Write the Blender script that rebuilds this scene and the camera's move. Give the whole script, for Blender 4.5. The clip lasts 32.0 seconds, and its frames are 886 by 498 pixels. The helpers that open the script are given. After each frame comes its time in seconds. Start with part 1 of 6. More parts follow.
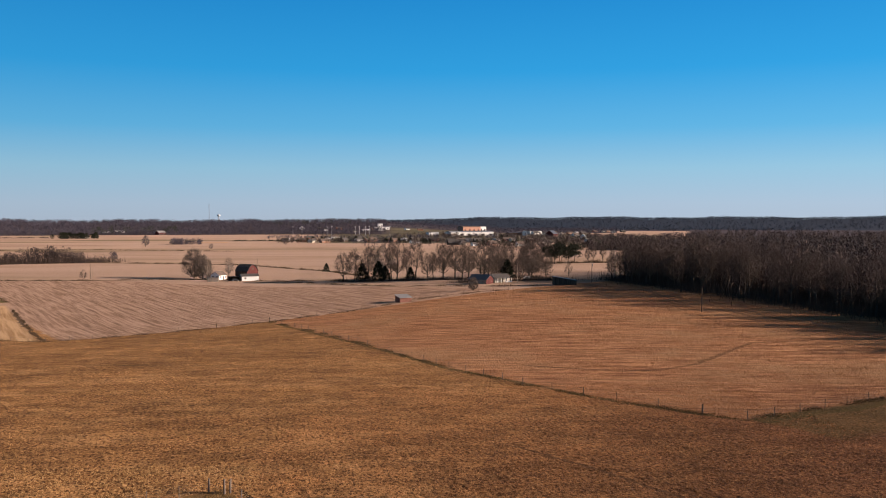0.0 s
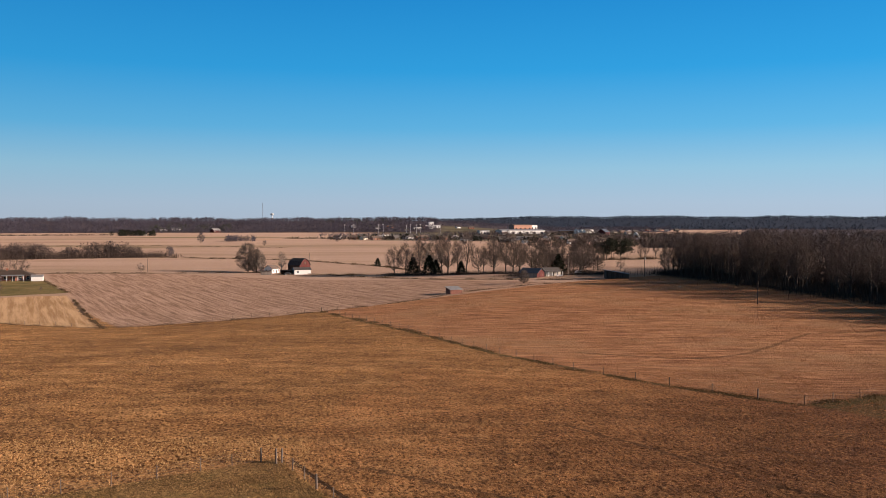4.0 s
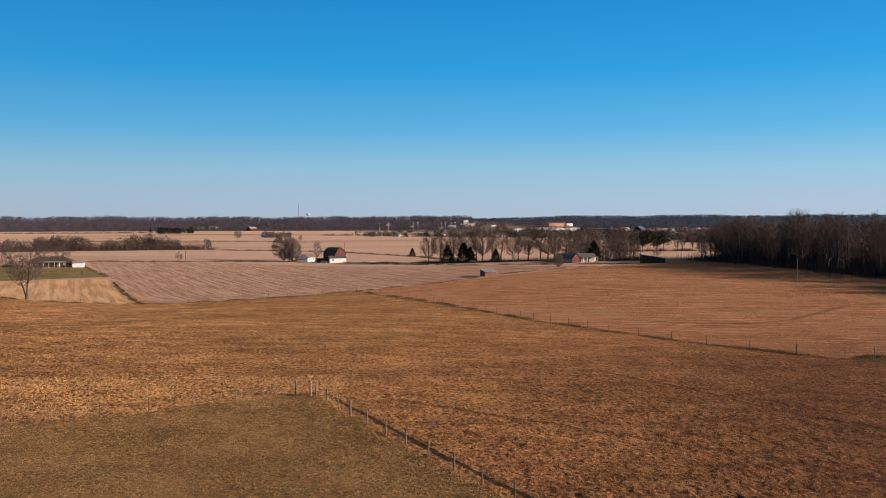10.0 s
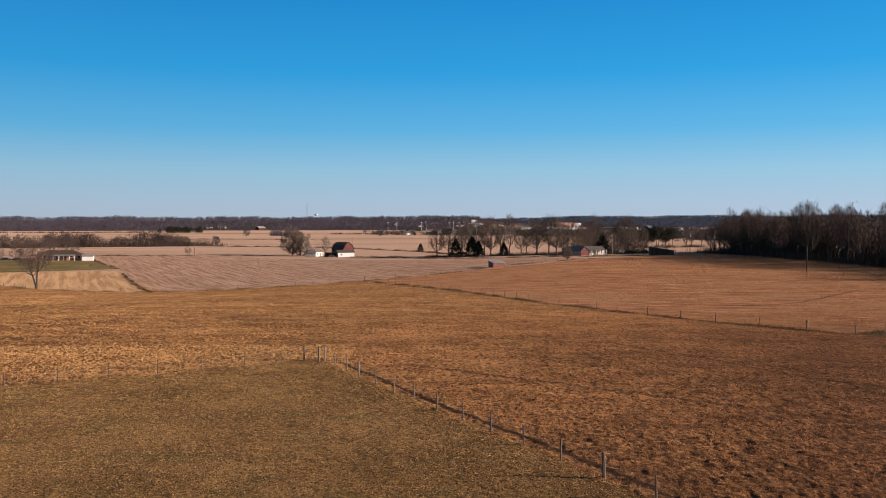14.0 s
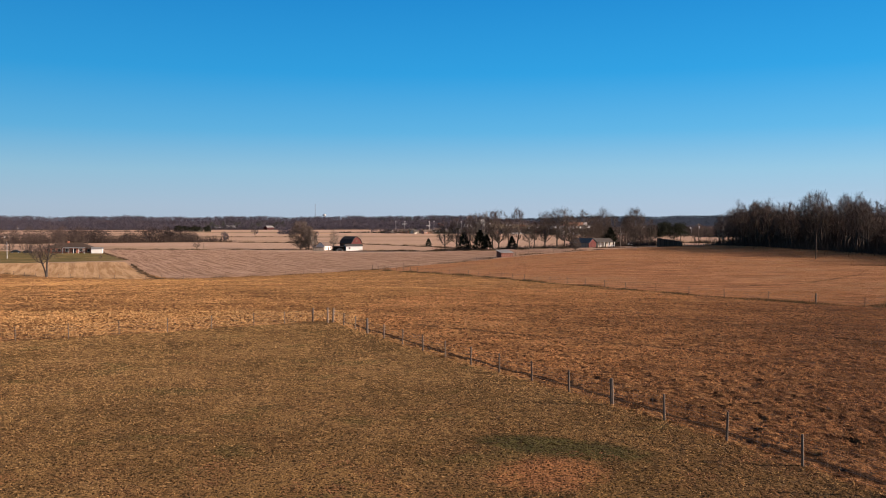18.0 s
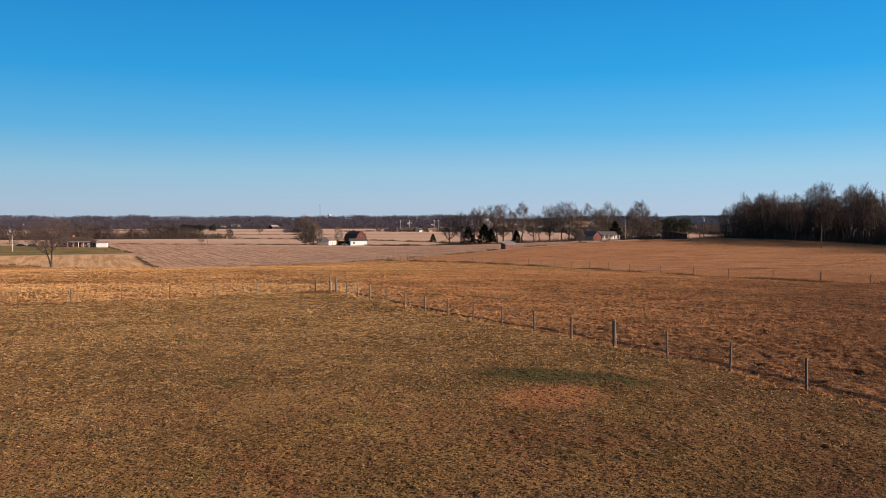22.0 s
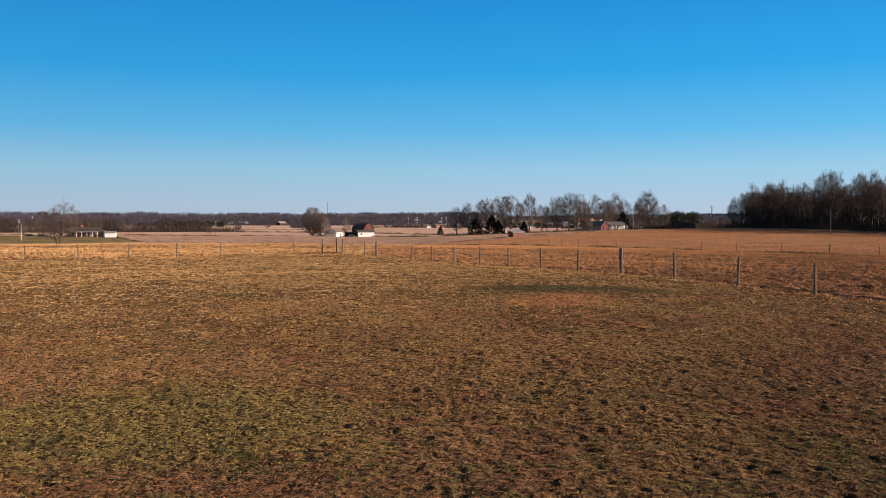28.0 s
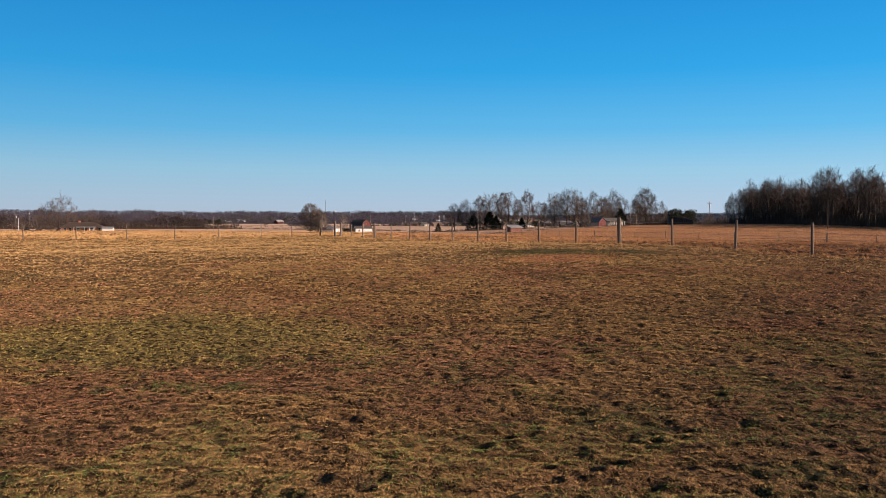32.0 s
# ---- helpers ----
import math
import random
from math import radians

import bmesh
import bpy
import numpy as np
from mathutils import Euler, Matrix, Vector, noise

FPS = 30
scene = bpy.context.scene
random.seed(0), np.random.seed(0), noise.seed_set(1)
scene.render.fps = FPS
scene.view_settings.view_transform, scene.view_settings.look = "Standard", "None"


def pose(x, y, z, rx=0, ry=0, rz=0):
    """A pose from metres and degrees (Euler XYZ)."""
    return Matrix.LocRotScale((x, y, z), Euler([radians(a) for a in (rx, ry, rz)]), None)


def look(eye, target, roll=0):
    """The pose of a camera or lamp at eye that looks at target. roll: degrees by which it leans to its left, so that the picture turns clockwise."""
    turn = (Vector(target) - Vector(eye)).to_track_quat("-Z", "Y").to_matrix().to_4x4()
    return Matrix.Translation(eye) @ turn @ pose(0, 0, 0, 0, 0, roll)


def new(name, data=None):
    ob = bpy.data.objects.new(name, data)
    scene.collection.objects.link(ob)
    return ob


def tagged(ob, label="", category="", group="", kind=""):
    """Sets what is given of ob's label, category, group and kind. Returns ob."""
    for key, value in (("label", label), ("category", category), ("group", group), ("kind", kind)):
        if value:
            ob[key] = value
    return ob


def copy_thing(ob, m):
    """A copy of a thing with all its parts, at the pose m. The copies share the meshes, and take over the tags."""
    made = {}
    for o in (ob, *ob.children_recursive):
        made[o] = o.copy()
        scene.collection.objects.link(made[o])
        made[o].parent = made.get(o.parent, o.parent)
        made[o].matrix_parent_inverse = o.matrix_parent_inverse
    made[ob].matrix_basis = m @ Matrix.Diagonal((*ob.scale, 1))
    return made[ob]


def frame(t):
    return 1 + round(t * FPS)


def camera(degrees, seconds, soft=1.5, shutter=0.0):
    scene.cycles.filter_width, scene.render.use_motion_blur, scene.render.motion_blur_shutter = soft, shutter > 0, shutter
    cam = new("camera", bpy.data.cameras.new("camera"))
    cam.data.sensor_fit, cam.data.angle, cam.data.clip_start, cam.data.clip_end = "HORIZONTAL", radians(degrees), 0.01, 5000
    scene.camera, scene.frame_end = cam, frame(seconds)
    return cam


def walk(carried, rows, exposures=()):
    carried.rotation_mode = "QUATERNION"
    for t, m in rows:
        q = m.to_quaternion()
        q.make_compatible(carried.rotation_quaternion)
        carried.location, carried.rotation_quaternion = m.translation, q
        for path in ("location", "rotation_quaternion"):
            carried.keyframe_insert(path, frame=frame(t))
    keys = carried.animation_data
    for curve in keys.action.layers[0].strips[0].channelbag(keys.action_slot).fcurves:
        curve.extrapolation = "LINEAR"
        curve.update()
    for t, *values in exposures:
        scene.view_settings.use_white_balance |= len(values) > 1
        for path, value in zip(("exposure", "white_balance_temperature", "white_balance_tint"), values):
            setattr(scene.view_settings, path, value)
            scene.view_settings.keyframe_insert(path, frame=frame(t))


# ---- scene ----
cam = camera(53.32, 32.0, soft=0.5)
PATH = [
    (0, pose(-0.352, 0.432, 27.056, 88.215, 0, -7.249) @ pose(0, 0, 0, 0, 0, 0.019)),
    (1, pose(-0.320, 0.442, 26.913, 88.202, 0, -5.270) @ pose(0, 0, 0, 0, 0, 0.039)),
    (2, pose(-0.287, 0.442, 26.511, 88.191, 0, -4.441) @ pose(0, 0, 0, 0, 0, 0.065)),
    (3, pose(-0.255, 0.440, 25.525, 88.179, 0, -3.752) @ pose(0, 0, 0, 0, 0, 0.097)),
    (3.5, pose(-0.281, 0.433, 24.965, 88.174, 0, -4.003) @ pose(0, 0, 0, 0, 0, 0.081)),
    (5.5, pose(-0.275, 0.417, 22.503, 88.189, 0, -3.394) @ pose(0, 0, 0, 0, 0, 0.065)),
    (6, pose(-0.284, 0.395, 21.957, 88.190, 0, -3.163) @ pose(0, 0, 0, 0, 0, 0.030)),
    (7, pose(-0.246, 0.322, 20.693, 88.203, 0, -2.676) @ pose(0, 0, 0, 0, 0, -0.012)),
    (8, pose(-0.230, 0.262, 19.596, 88.214, 0, -2.580) @ pose(0, 0, 0, 0, 0, -0.033)),
    (9, pose(-0.189, 0.220, 18.412, 88.223, 0, -1.972) @ pose(0, 0, 0, 0, 0, -0.037)),
    (10, pose(-0.144, 0.209, 17.550, 88.242, 0, -1.689) @ pose(0, 0, 0, 0, 0, -0.025)),
    (11, pose(-0.102, 0.178, 16.573, 88.259, 0, -1.504) @ pose(0, 0, 0, 0, 0, -0.027)),
    (12, pose(-0.114, 0.143, 15.637, 88.280, 0, -1.212) @ pose(0, 0, 0, 0, 0, -0.034)),
    (13, pose(-0.156, 0.131, 14.813, 88.304, 0, -1.240) @ pose(0, 0, 0, 0, 0, -0.049)),
    (14, pose(-0.180, 0.215, 13.915, 88.314, 0, -1.161) @ pose(0, 0, 0, 0, 0, -0.036)),
    (14.5, pose(-0.186, 0.210, 13.391, 88.321, 0, -1.265) @ pose(0, 0, 0, 0, 0, -0.033)),
    (16.5, pose(-0.134, -0.029, 11.326, 88.354, 0, -0.684) @ pose(0, 0, 0, 0, 0, -0.029)),
    (17, pose(-0.184, -0.063, 10.806, 88.366, 0, -0.590) @ pose(0, 0, 0, 0, 0, -0.029)),
    (18, pose(-0.216, -0.099, 9.912, 88.390, 0, -0.645) @ pose(0, 0, 0, 0, 0, -0.045)),
    (19, pose(-0.125, -0.086, 9.095, 88.418, 0, -0.761) @ pose(0, 0, 0, 0, 0, -0.048)),
    (20, pose(-0.145, 0.008, 8.325, 88.420, 0, -0.622) @ pose(0, 0, 0, 0, 0, -0.065)),
    (21, pose(-0.101, 0.069, 7.547, 88.420, 0, -0.454) @ pose(0, 0, 0, 0, 0, -0.078)),
    (22, pose(-0.035, 0.071, 6.739, 88.420, 0, -0.334) @ pose(0, 0, 0, 0, 0, -0.079)),
    (23, pose(-0.006, 0.099, 5.930, 88.420, 0, -0.184) @ pose(0, 0, 0, 0, 0, -0.090)),
    (24, pose(-0.025, 0.119, 5.250, 88.400, 0, -0.154) @ pose(0, 0, 0, 0, 0, -0.084)),
    (25, pose(-0.023, 0.162, 4.612, 88.381, 0, -0.101) @ pose(0, 0, 0, 0, 0, -0.049)),
    (25.5, pose(-0.010, 0.203, 4.331, 88.372, 0, 0.042) @ pose(0, 0, 0, 0, 0, -0.039)),
    (27.5, pose(0.022, 0.138, 3.243, 88.329, 0, 0.137) @ pose(0, 0, 0, 0, 0, -0.005)),
    (28, pose(0.031, 0.118, 2.945, 88.325, 0, 0.153) @ pose(0, 0, 0, 0, 0, 0.001)),
    (29, pose(0.026, 0.085, 2.349, 88.323, 0, 0.116) @ pose(0, 0, 0, 0, 0, 0.043)),
    (30, pose(0.016, 0.062, 1.771, 88.316, 0, 0.087) @ pose(0, 0, 0, 0, 0, 0.077)),
    (31, pose(-0.002, 0.048, 1.498, 88.305, 0, 0.033) @ pose(0, 0, 0, 0, 0, 0.109)),
    (32, pose(0.000, -0.000, 1.329, 88.292, 0, 0.000) @ pose(0, 0, 0, 0, 0, 0.128)),
]
EXPOSURES = [(0, 1.10), (14, 1.13), (24, 1.20), (32, 1.22)]
walk(cam, PATH, EXPOSURES)

# ---- world and sun ----
SUN_EL, SUN_AZ = 16.5, 99.0      # degrees; azimuth clockwise from +Y
world = bpy.data.worlds.new("world")
scene.world = world
world.use_nodes = True
wt = world.node_tree
wt.nodes.clear()
w_out = wt.nodes.new("ShaderNodeOutputWorld")
w_bg = wt.nodes.new("ShaderNodeBackground")
w_sky = wt.nodes.new("ShaderNodeTexSky")
w_sky.sky_type = "NISHITA"
w_sky.sun_disc = False
w_sky.sun_elevation = radians(SUN_EL)
w_sky.sun_rotation = radians(SUN_AZ)
w_sky.air_density, w_sky.dust_density, w_sky.ozone_density = 1.0, 0.3, 2.0
w_co = wt.nodes.new("ShaderNodeTexCoord")
w_sep = wt.nodes.new("ShaderNodeSeparateXYZ")
wt.links.new(w_co.outputs["Generated"], w_sep.inputs[0])
w_ramp = wt.nodes.new("ShaderNodeValToRGB")
w_ramp.color_ramp.interpolation = "LINEAR"
SKY = [(0.0, (0.41, 0.505, 0.635)), (0.02, (0.395, 0.52, 0.67)), (0.059, (0.285, 0.53, 0.72)), (0.103, (0.105, 0.44, 0.76)),
       (0.166, (0.020, 0.34, 0.74)), (0.25, (0.008, 0.25, 0.64)), (0.36, (0.015, 0.095, 0.22)), (0.55, (0.02, 0.043, 0.078)), (1.0, (0.022, 0.038, 0.064))]
for i, (p, c) in enumerate(SKY):
    e = w_ramp.color_ramp.elements[i] if i < 2 else w_ramp.color_ramp.elements.new(p)
    e.position = p
    e.color = (*c, 1)
wt.links.new(w_sep.outputs["Z"], w_ramp.inputs[0])
w_scale = wt.nodes.new("ShaderNodeVectorMath")
w_scale.operation = "SCALE"
w_east = wt.nodes.new("ShaderNodeMath")
w_east.operation = "MULTIPLY_ADD"
w_east.inputs[1].default_value, w_east.inputs[2].default_value = 1.1, 6.45
wt.links.new(w_sep.outputs["X"], w_east.inputs[0])
wt.links.new(w_east.outputs[0], w_scale.inputs["Scale"])
wt.links.new(w_ramp.outputs[0], w_scale.inputs[0])
w_mix = wt.nodes.new("ShaderNodeMix")
w_mix.data_type = "RGBA"
w_mix.inputs["Factor"].default_value = 0.96
wt.links.new(w_sky.outputs[0], w_mix.inputs["A"])
wt.links.new(w_scale.outputs[0], w_mix.inputs["B"])
wt.links.new(w_mix.outputs["Result"], w_bg.inputs[0])
w_bg.inputs[1].default_value = 0.0702
wt.links.new(w_bg.outputs[0], w_out.inputs[0])

sun_data = bpy.data.lights.new("sun", "SUN")
sun_data.energy, sun_data.angle, sun_data.color = 5.0, radians(0.5), (1.0, 0.765, 0.62)
sun = new("sun", sun_data)
_az, _el = radians(SUN_AZ), radians(SUN_EL)
sun.matrix_world = look((0, 0, 0), (-math.sin(_az) * math.cos(_el), -math.cos(_az) * math.cos(_el), -math.sin(_el)))

# ---- lie of the land ----
HILLS = [(0, 0, 45, -0.93), (-45, 120, 55, 1.39), (50, 130, 60, -2.08), (0, 60, 35, 0.82), (10, 40, 14, 0.41), (-95, 265, 90, -2.74), (110, 260, 90, -2.90), (30, 300, 80, 3.34), (-30, 280, 60, -2.11), (-160, 430, 120, 1.32), (0, 440, 120, -1.88), (120, 380, 90, 3.90), (0, 190, 60, 1.92), (200, 250, 120, 4.65), (-12, 20, 14, -0.67), (30, 66, 24, -0.01), (-24, 68, 22, -1.10), (4, 100, 22, 0.14), (-5, 205, 45, -1.5), (-45, 122, 30, -0.25)]


def land(x, y):
    """Height of the ground."""
    x, y = np.asarray(x, float), np.asarray(y, float)
    d = np.hypot(x, y)
    az = np.degrees(np.arctan2(x, y))
    s = np.clip((d - 1900) / 640, 0, 1)
    s = s * s * (3 - 2 * s)
    s2 = np.clip((d - 3300) / 1200, 0, 1)
    s2 = s2 * s2 * (3 - 2 * s2)
    centre = np.exp(-((az + 0.8) / 2.2) ** 2) * 4 + np.exp(-((az - 5) / 2.5) ** 2) * 3 + 1.5 * np.sin(az * 0.9) + 1.0 * np.sin(az * 2.3 + 1)
    right = np.clip((az - 3) / 8, 0, 1)
    z = -4 * np.minimum(d / 300, 1) ** 2 + s * ((26 + centre) * (1 - right) + 2 * right) + s2 * right * (42 + 2.5 * np.sin(az * 0.8) + 1.5 * np.sin(az * 2.1))
    for a, b, r, k in HILLS:
        z = z + k * np.exp(-((x - a) ** 2 + (y - b) ** 2) / (2 * r * r))
    return z


def gz(x, y):
    return float(land(x, y))


# ---- materials ----
class Nodes:
    """Small helper to write node trees as expressions."""

    def __init__(self, name):
        self.mat = bpy.data.materials.new(name)
        self.mat.use_nodes = True
        self.t = self.mat.node_tree
        self.bsdf = self.t.nodes["Principled BSDF"]
        self.co = self.t.nodes.new("ShaderNodeTexCoord")

    def put(self, socket, v):
        if isinstance(v, bpy.types.NodeSocket):
            self.t.links.new(v, socket)
        elif isinstance(v, (tuple, list)):
            socket.default_value = (*v, 1) if len(v) == 3 and socket.type == "RGBA" else v
        else:
            socket.default_value = v

    def math(self, op, a, b=0.0, clamp=False):
        n = self.t.nodes.new("ShaderNodeMath")
        n.operation, n.use_clamp = op, clamp
        self.put(n.inputs[0], a)
        self.put(n.inputs[1], b)
        return n.outputs[0]

    def dot(self, a, b):
        n = self.t.nodes.new("ShaderNodeVectorMath")
        n.operation = "DOT_PRODUCT"
        self.put(n.inputs[0], a)
        self.put(n.inputs[1], b)
        return n.outputs["Value"]

    def noise(self, scale, detail=4, rough=0.55, stretch=None, turn=0.0, distort=0.0):
        n = self.t.nodes.new("ShaderNodeTexNoise")
        v = self.co.outputs["Object"]
        if stretch or turn:
            m = self.t.nodes.new("ShaderNodeMapping")
            m.vector_type = "TEXTURE"
            m.inputs["Rotation"].default_value = (0, 0, radians(turn))
            m.inputs["Scale"].default_value = tuple(1 / s for s in stretch or (1, 1, 1))
            self.t.links.new(v, m.inputs[0])
            v = m.outputs[0]
        self.t.links.new(v, n.inputs["Vector"])
        n.inputs["Scale"].default_value, n.inputs["Detail"].default_value = scale, detail
        n.inputs["Roughness"].default_value, n.inputs["Distortion"].default_value = rough, distort
        return n.outputs[0]

    def step(self, v, lo, hi):
        n = self.t.nodes.new("ShaderNodeMapRange")
        n.interpolation_type = "SMOOTHSTEP"
        self.put(n.inputs[0], v)
        n.inputs[1].default_value, n.inputs[2].default_value = lo, hi
        return n.outputs[0]

    def ramp(self, v, *stops):
        n = self.t.nodes.new("ShaderNodeValToRGB")
        self.put(n.inputs[0], v)
        for i, (p, c) in enumerate(stops):
            e = n.color_ramp.elements[i] if i < 2 else n.color_ramp.elements.new(p)
            e.position = p
            e.color = (*c, 1)
        return n.outputs[0]

    def mix(self, f, a, b, mode="MIX"):
        n = self.t.nodes.new("ShaderNodeMix")
        n.data_type, n.blend_type = "RGBA", mode
        self.put(n.inputs["Factor"], f)
        self.put(n.inputs["A"], a)
        self.put(n.inputs["B"], b)
        return n.outputs["Result"]

    def scale(self, c, v):
        n = self.t.nodes.new("ShaderNodeVectorMath")
        n.operation = "SCALE"
        self.put(n.inputs[0], c)
        self.put(n.inputs["Scale"], v)
        return n.outputs[0]

    def bump(self, height, strength=0.3, distance=0.05):
        n = self.t.nodes.new("ShaderNodeBump")
        n.inputs["Strength"].default_value, n.inputs["Distance"].default_value = strength, distance
        self.t.links.new(height, n.inputs["Height"])
        self.t.links.new(n.outputs[0], self.bsdf.inputs["Normal"])

    def done(self, color, rough=0.85, metal=0.0, spec=0.3):
        self.put(self.bsdf.inputs["Base Color"], color)
        self.put(self.bsdf.inputs["Roughness"], rough)
        self.bsdf.inputs["Metallic"].default_value = metal
        self.bsdf.inputs["Specular IOR Level"].default_value = spec
        return self.mat


def plain(name, a, b, scale=2.0, rough=0.8, metal=0.0, stretch=None, bump=0.2, per_piece=0.0, spec=0.3):
    """Two-tone noisy surface with fine relief."""
    n = Nodes(name)
    big, fine = n.noise(scale, 4, stretch=stretch), n.noise(scale * 9, 3, stretch=stretch)
    c = n.mix(n.step(big, 0.35, 0.65), a, b)
    c = n.mix(n.math("MULTIPLY", fine, 0.35), c, tuple(v * 0.55 for v in a))
    if per_piece:
        info = n.t.nodes.new("ShaderNodeObjectInfo")
        v = n.math("ADD", n.math("MULTIPLY", info.outputs["Random"], per_piece), 1 - per_piece / 2)
        hs = n.t.nodes.new("ShaderNodeHueSaturation")
        n.t.links.new(v, hs.inputs["Value"])
        n.t.links.new(c, hs.inputs["Color"])
        c = hs.outputs[0]
    if bump:
        n.bump(fine, bump, 0.02)
    return n.done(c, rough, metal, spec)


def east_shade(n):
    """Where the grass's shaded sides are put into the colour: the east side of the yard and pasture."""
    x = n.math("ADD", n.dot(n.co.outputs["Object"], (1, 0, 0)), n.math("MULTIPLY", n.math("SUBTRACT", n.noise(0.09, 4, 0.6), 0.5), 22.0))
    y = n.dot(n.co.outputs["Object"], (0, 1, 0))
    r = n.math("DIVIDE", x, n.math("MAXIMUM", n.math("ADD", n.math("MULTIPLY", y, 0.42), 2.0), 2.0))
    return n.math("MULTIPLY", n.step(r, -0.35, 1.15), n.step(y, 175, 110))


def sward_tone(n):
    """Light and dark swaths of the open pasture, shared by the soil and the grass on it."""
    band = n.step(n.noise(0.042, 6, 0.66, stretch=(0.45, 1, 1), turn=3), 0.36, 0.64)
    mid = n.step(n.noise(0.33, 4, 0.62, stretch=(0.55, 1, 1), turn=-6), 0.36, 0.66)
    return n.math("ADD", n.math("MULTIPLY", band, 0.30), n.math("ADD", n.math("MULTIPLY", mid, 0.42), 0.60))


def foliage(name, a, b, rough=0.8, swath=False, mottle=0.0):
    """Colour that differs from blade to blade or twig to twig; mottle: also from crown to crown."""
    n = Nodes(name)
    geo = n.t.nodes.new("ShaderNodeNewGeometry")
    c = n.mix(geo.outputs["Random Per Island"], a, b)
    c = n.mix(n.step(n.noise(0.08, 3), 0.35, 0.7), c, tuple(0.6 * u + 0.4 * v for u, v in zip(a, b)))
    if swath:
        c = n.scale(c, sward_tone(n))
        # blades to the east tinted darker, for the shaded sides they show
        c = n.mix(n.math("MULTIPLY", east_shade(n), 0.45), c, n.mix(1.0, c, (0.46, 0.42, 0.42), "MULTIPLY"))
    if mottle:
        c = n.scale(c, n.math("ADD", n.math("MULTIPLY", n.step(n.noise(0.075, 3, 0.6), 0.34, 0.66), mottle * 2), 1 - mottle))
    return n.done(c, rough, 0, 0.15)


YARD_A = ((-10.42, 89.8), (9.4, 47.0))      # yard fence towards the camera's right
YARD_B = ((-36.4, 77.9), (-12.56, 90.26))   # yard fence to the left
HAY = [((-19.6, 283), (14.6, 190)), ((14.6, 190), (32.6, 150)), ((32.6, 150), (59, 120)), ((59, 120), (89, 132)), ((70, 341.6), (-19.6, 283))]
STUBBLE = [((-77, 250), (-19.6, 283)), ((-19.6, 283), (70, 341.6)), ((85, 352), (28, 389)), ((28, 389), (-60, 486)), ((-60, 486), (-130, 478)), ((-116, 338), (-77, 250)), ((-166, 440), (-116, 338))]
STRIP = [((-121, 276), (-77, 250)), ((-77, 250), (-116, 338)), ((-127, 366), (-162, 340)), ((-162, 340), (-260, 300))]
TRACKS = [[(22, 106), (29, 95), (36, 81), (41, 75), (52, 63)], [(-2, 87), (8, 79), (17, 72), (24, 67), (36, 56)], [(42, 96), (48, 88), (58, 76)],
          [(38, 171), (55, 162), (63, 163), (72, 168), (96, 193), (111, 193)]]     # worn by hooves and wheels
GREEN_X, GREEN_Y = -6.0, 17.5     # greener patch of the yard
LAWN = [((-260, 300), (-162, 340)), ((-162, 340), (-127, 366)), ((-127, 366), (-166, 440)), ((-166, 440), (-300, 440))]


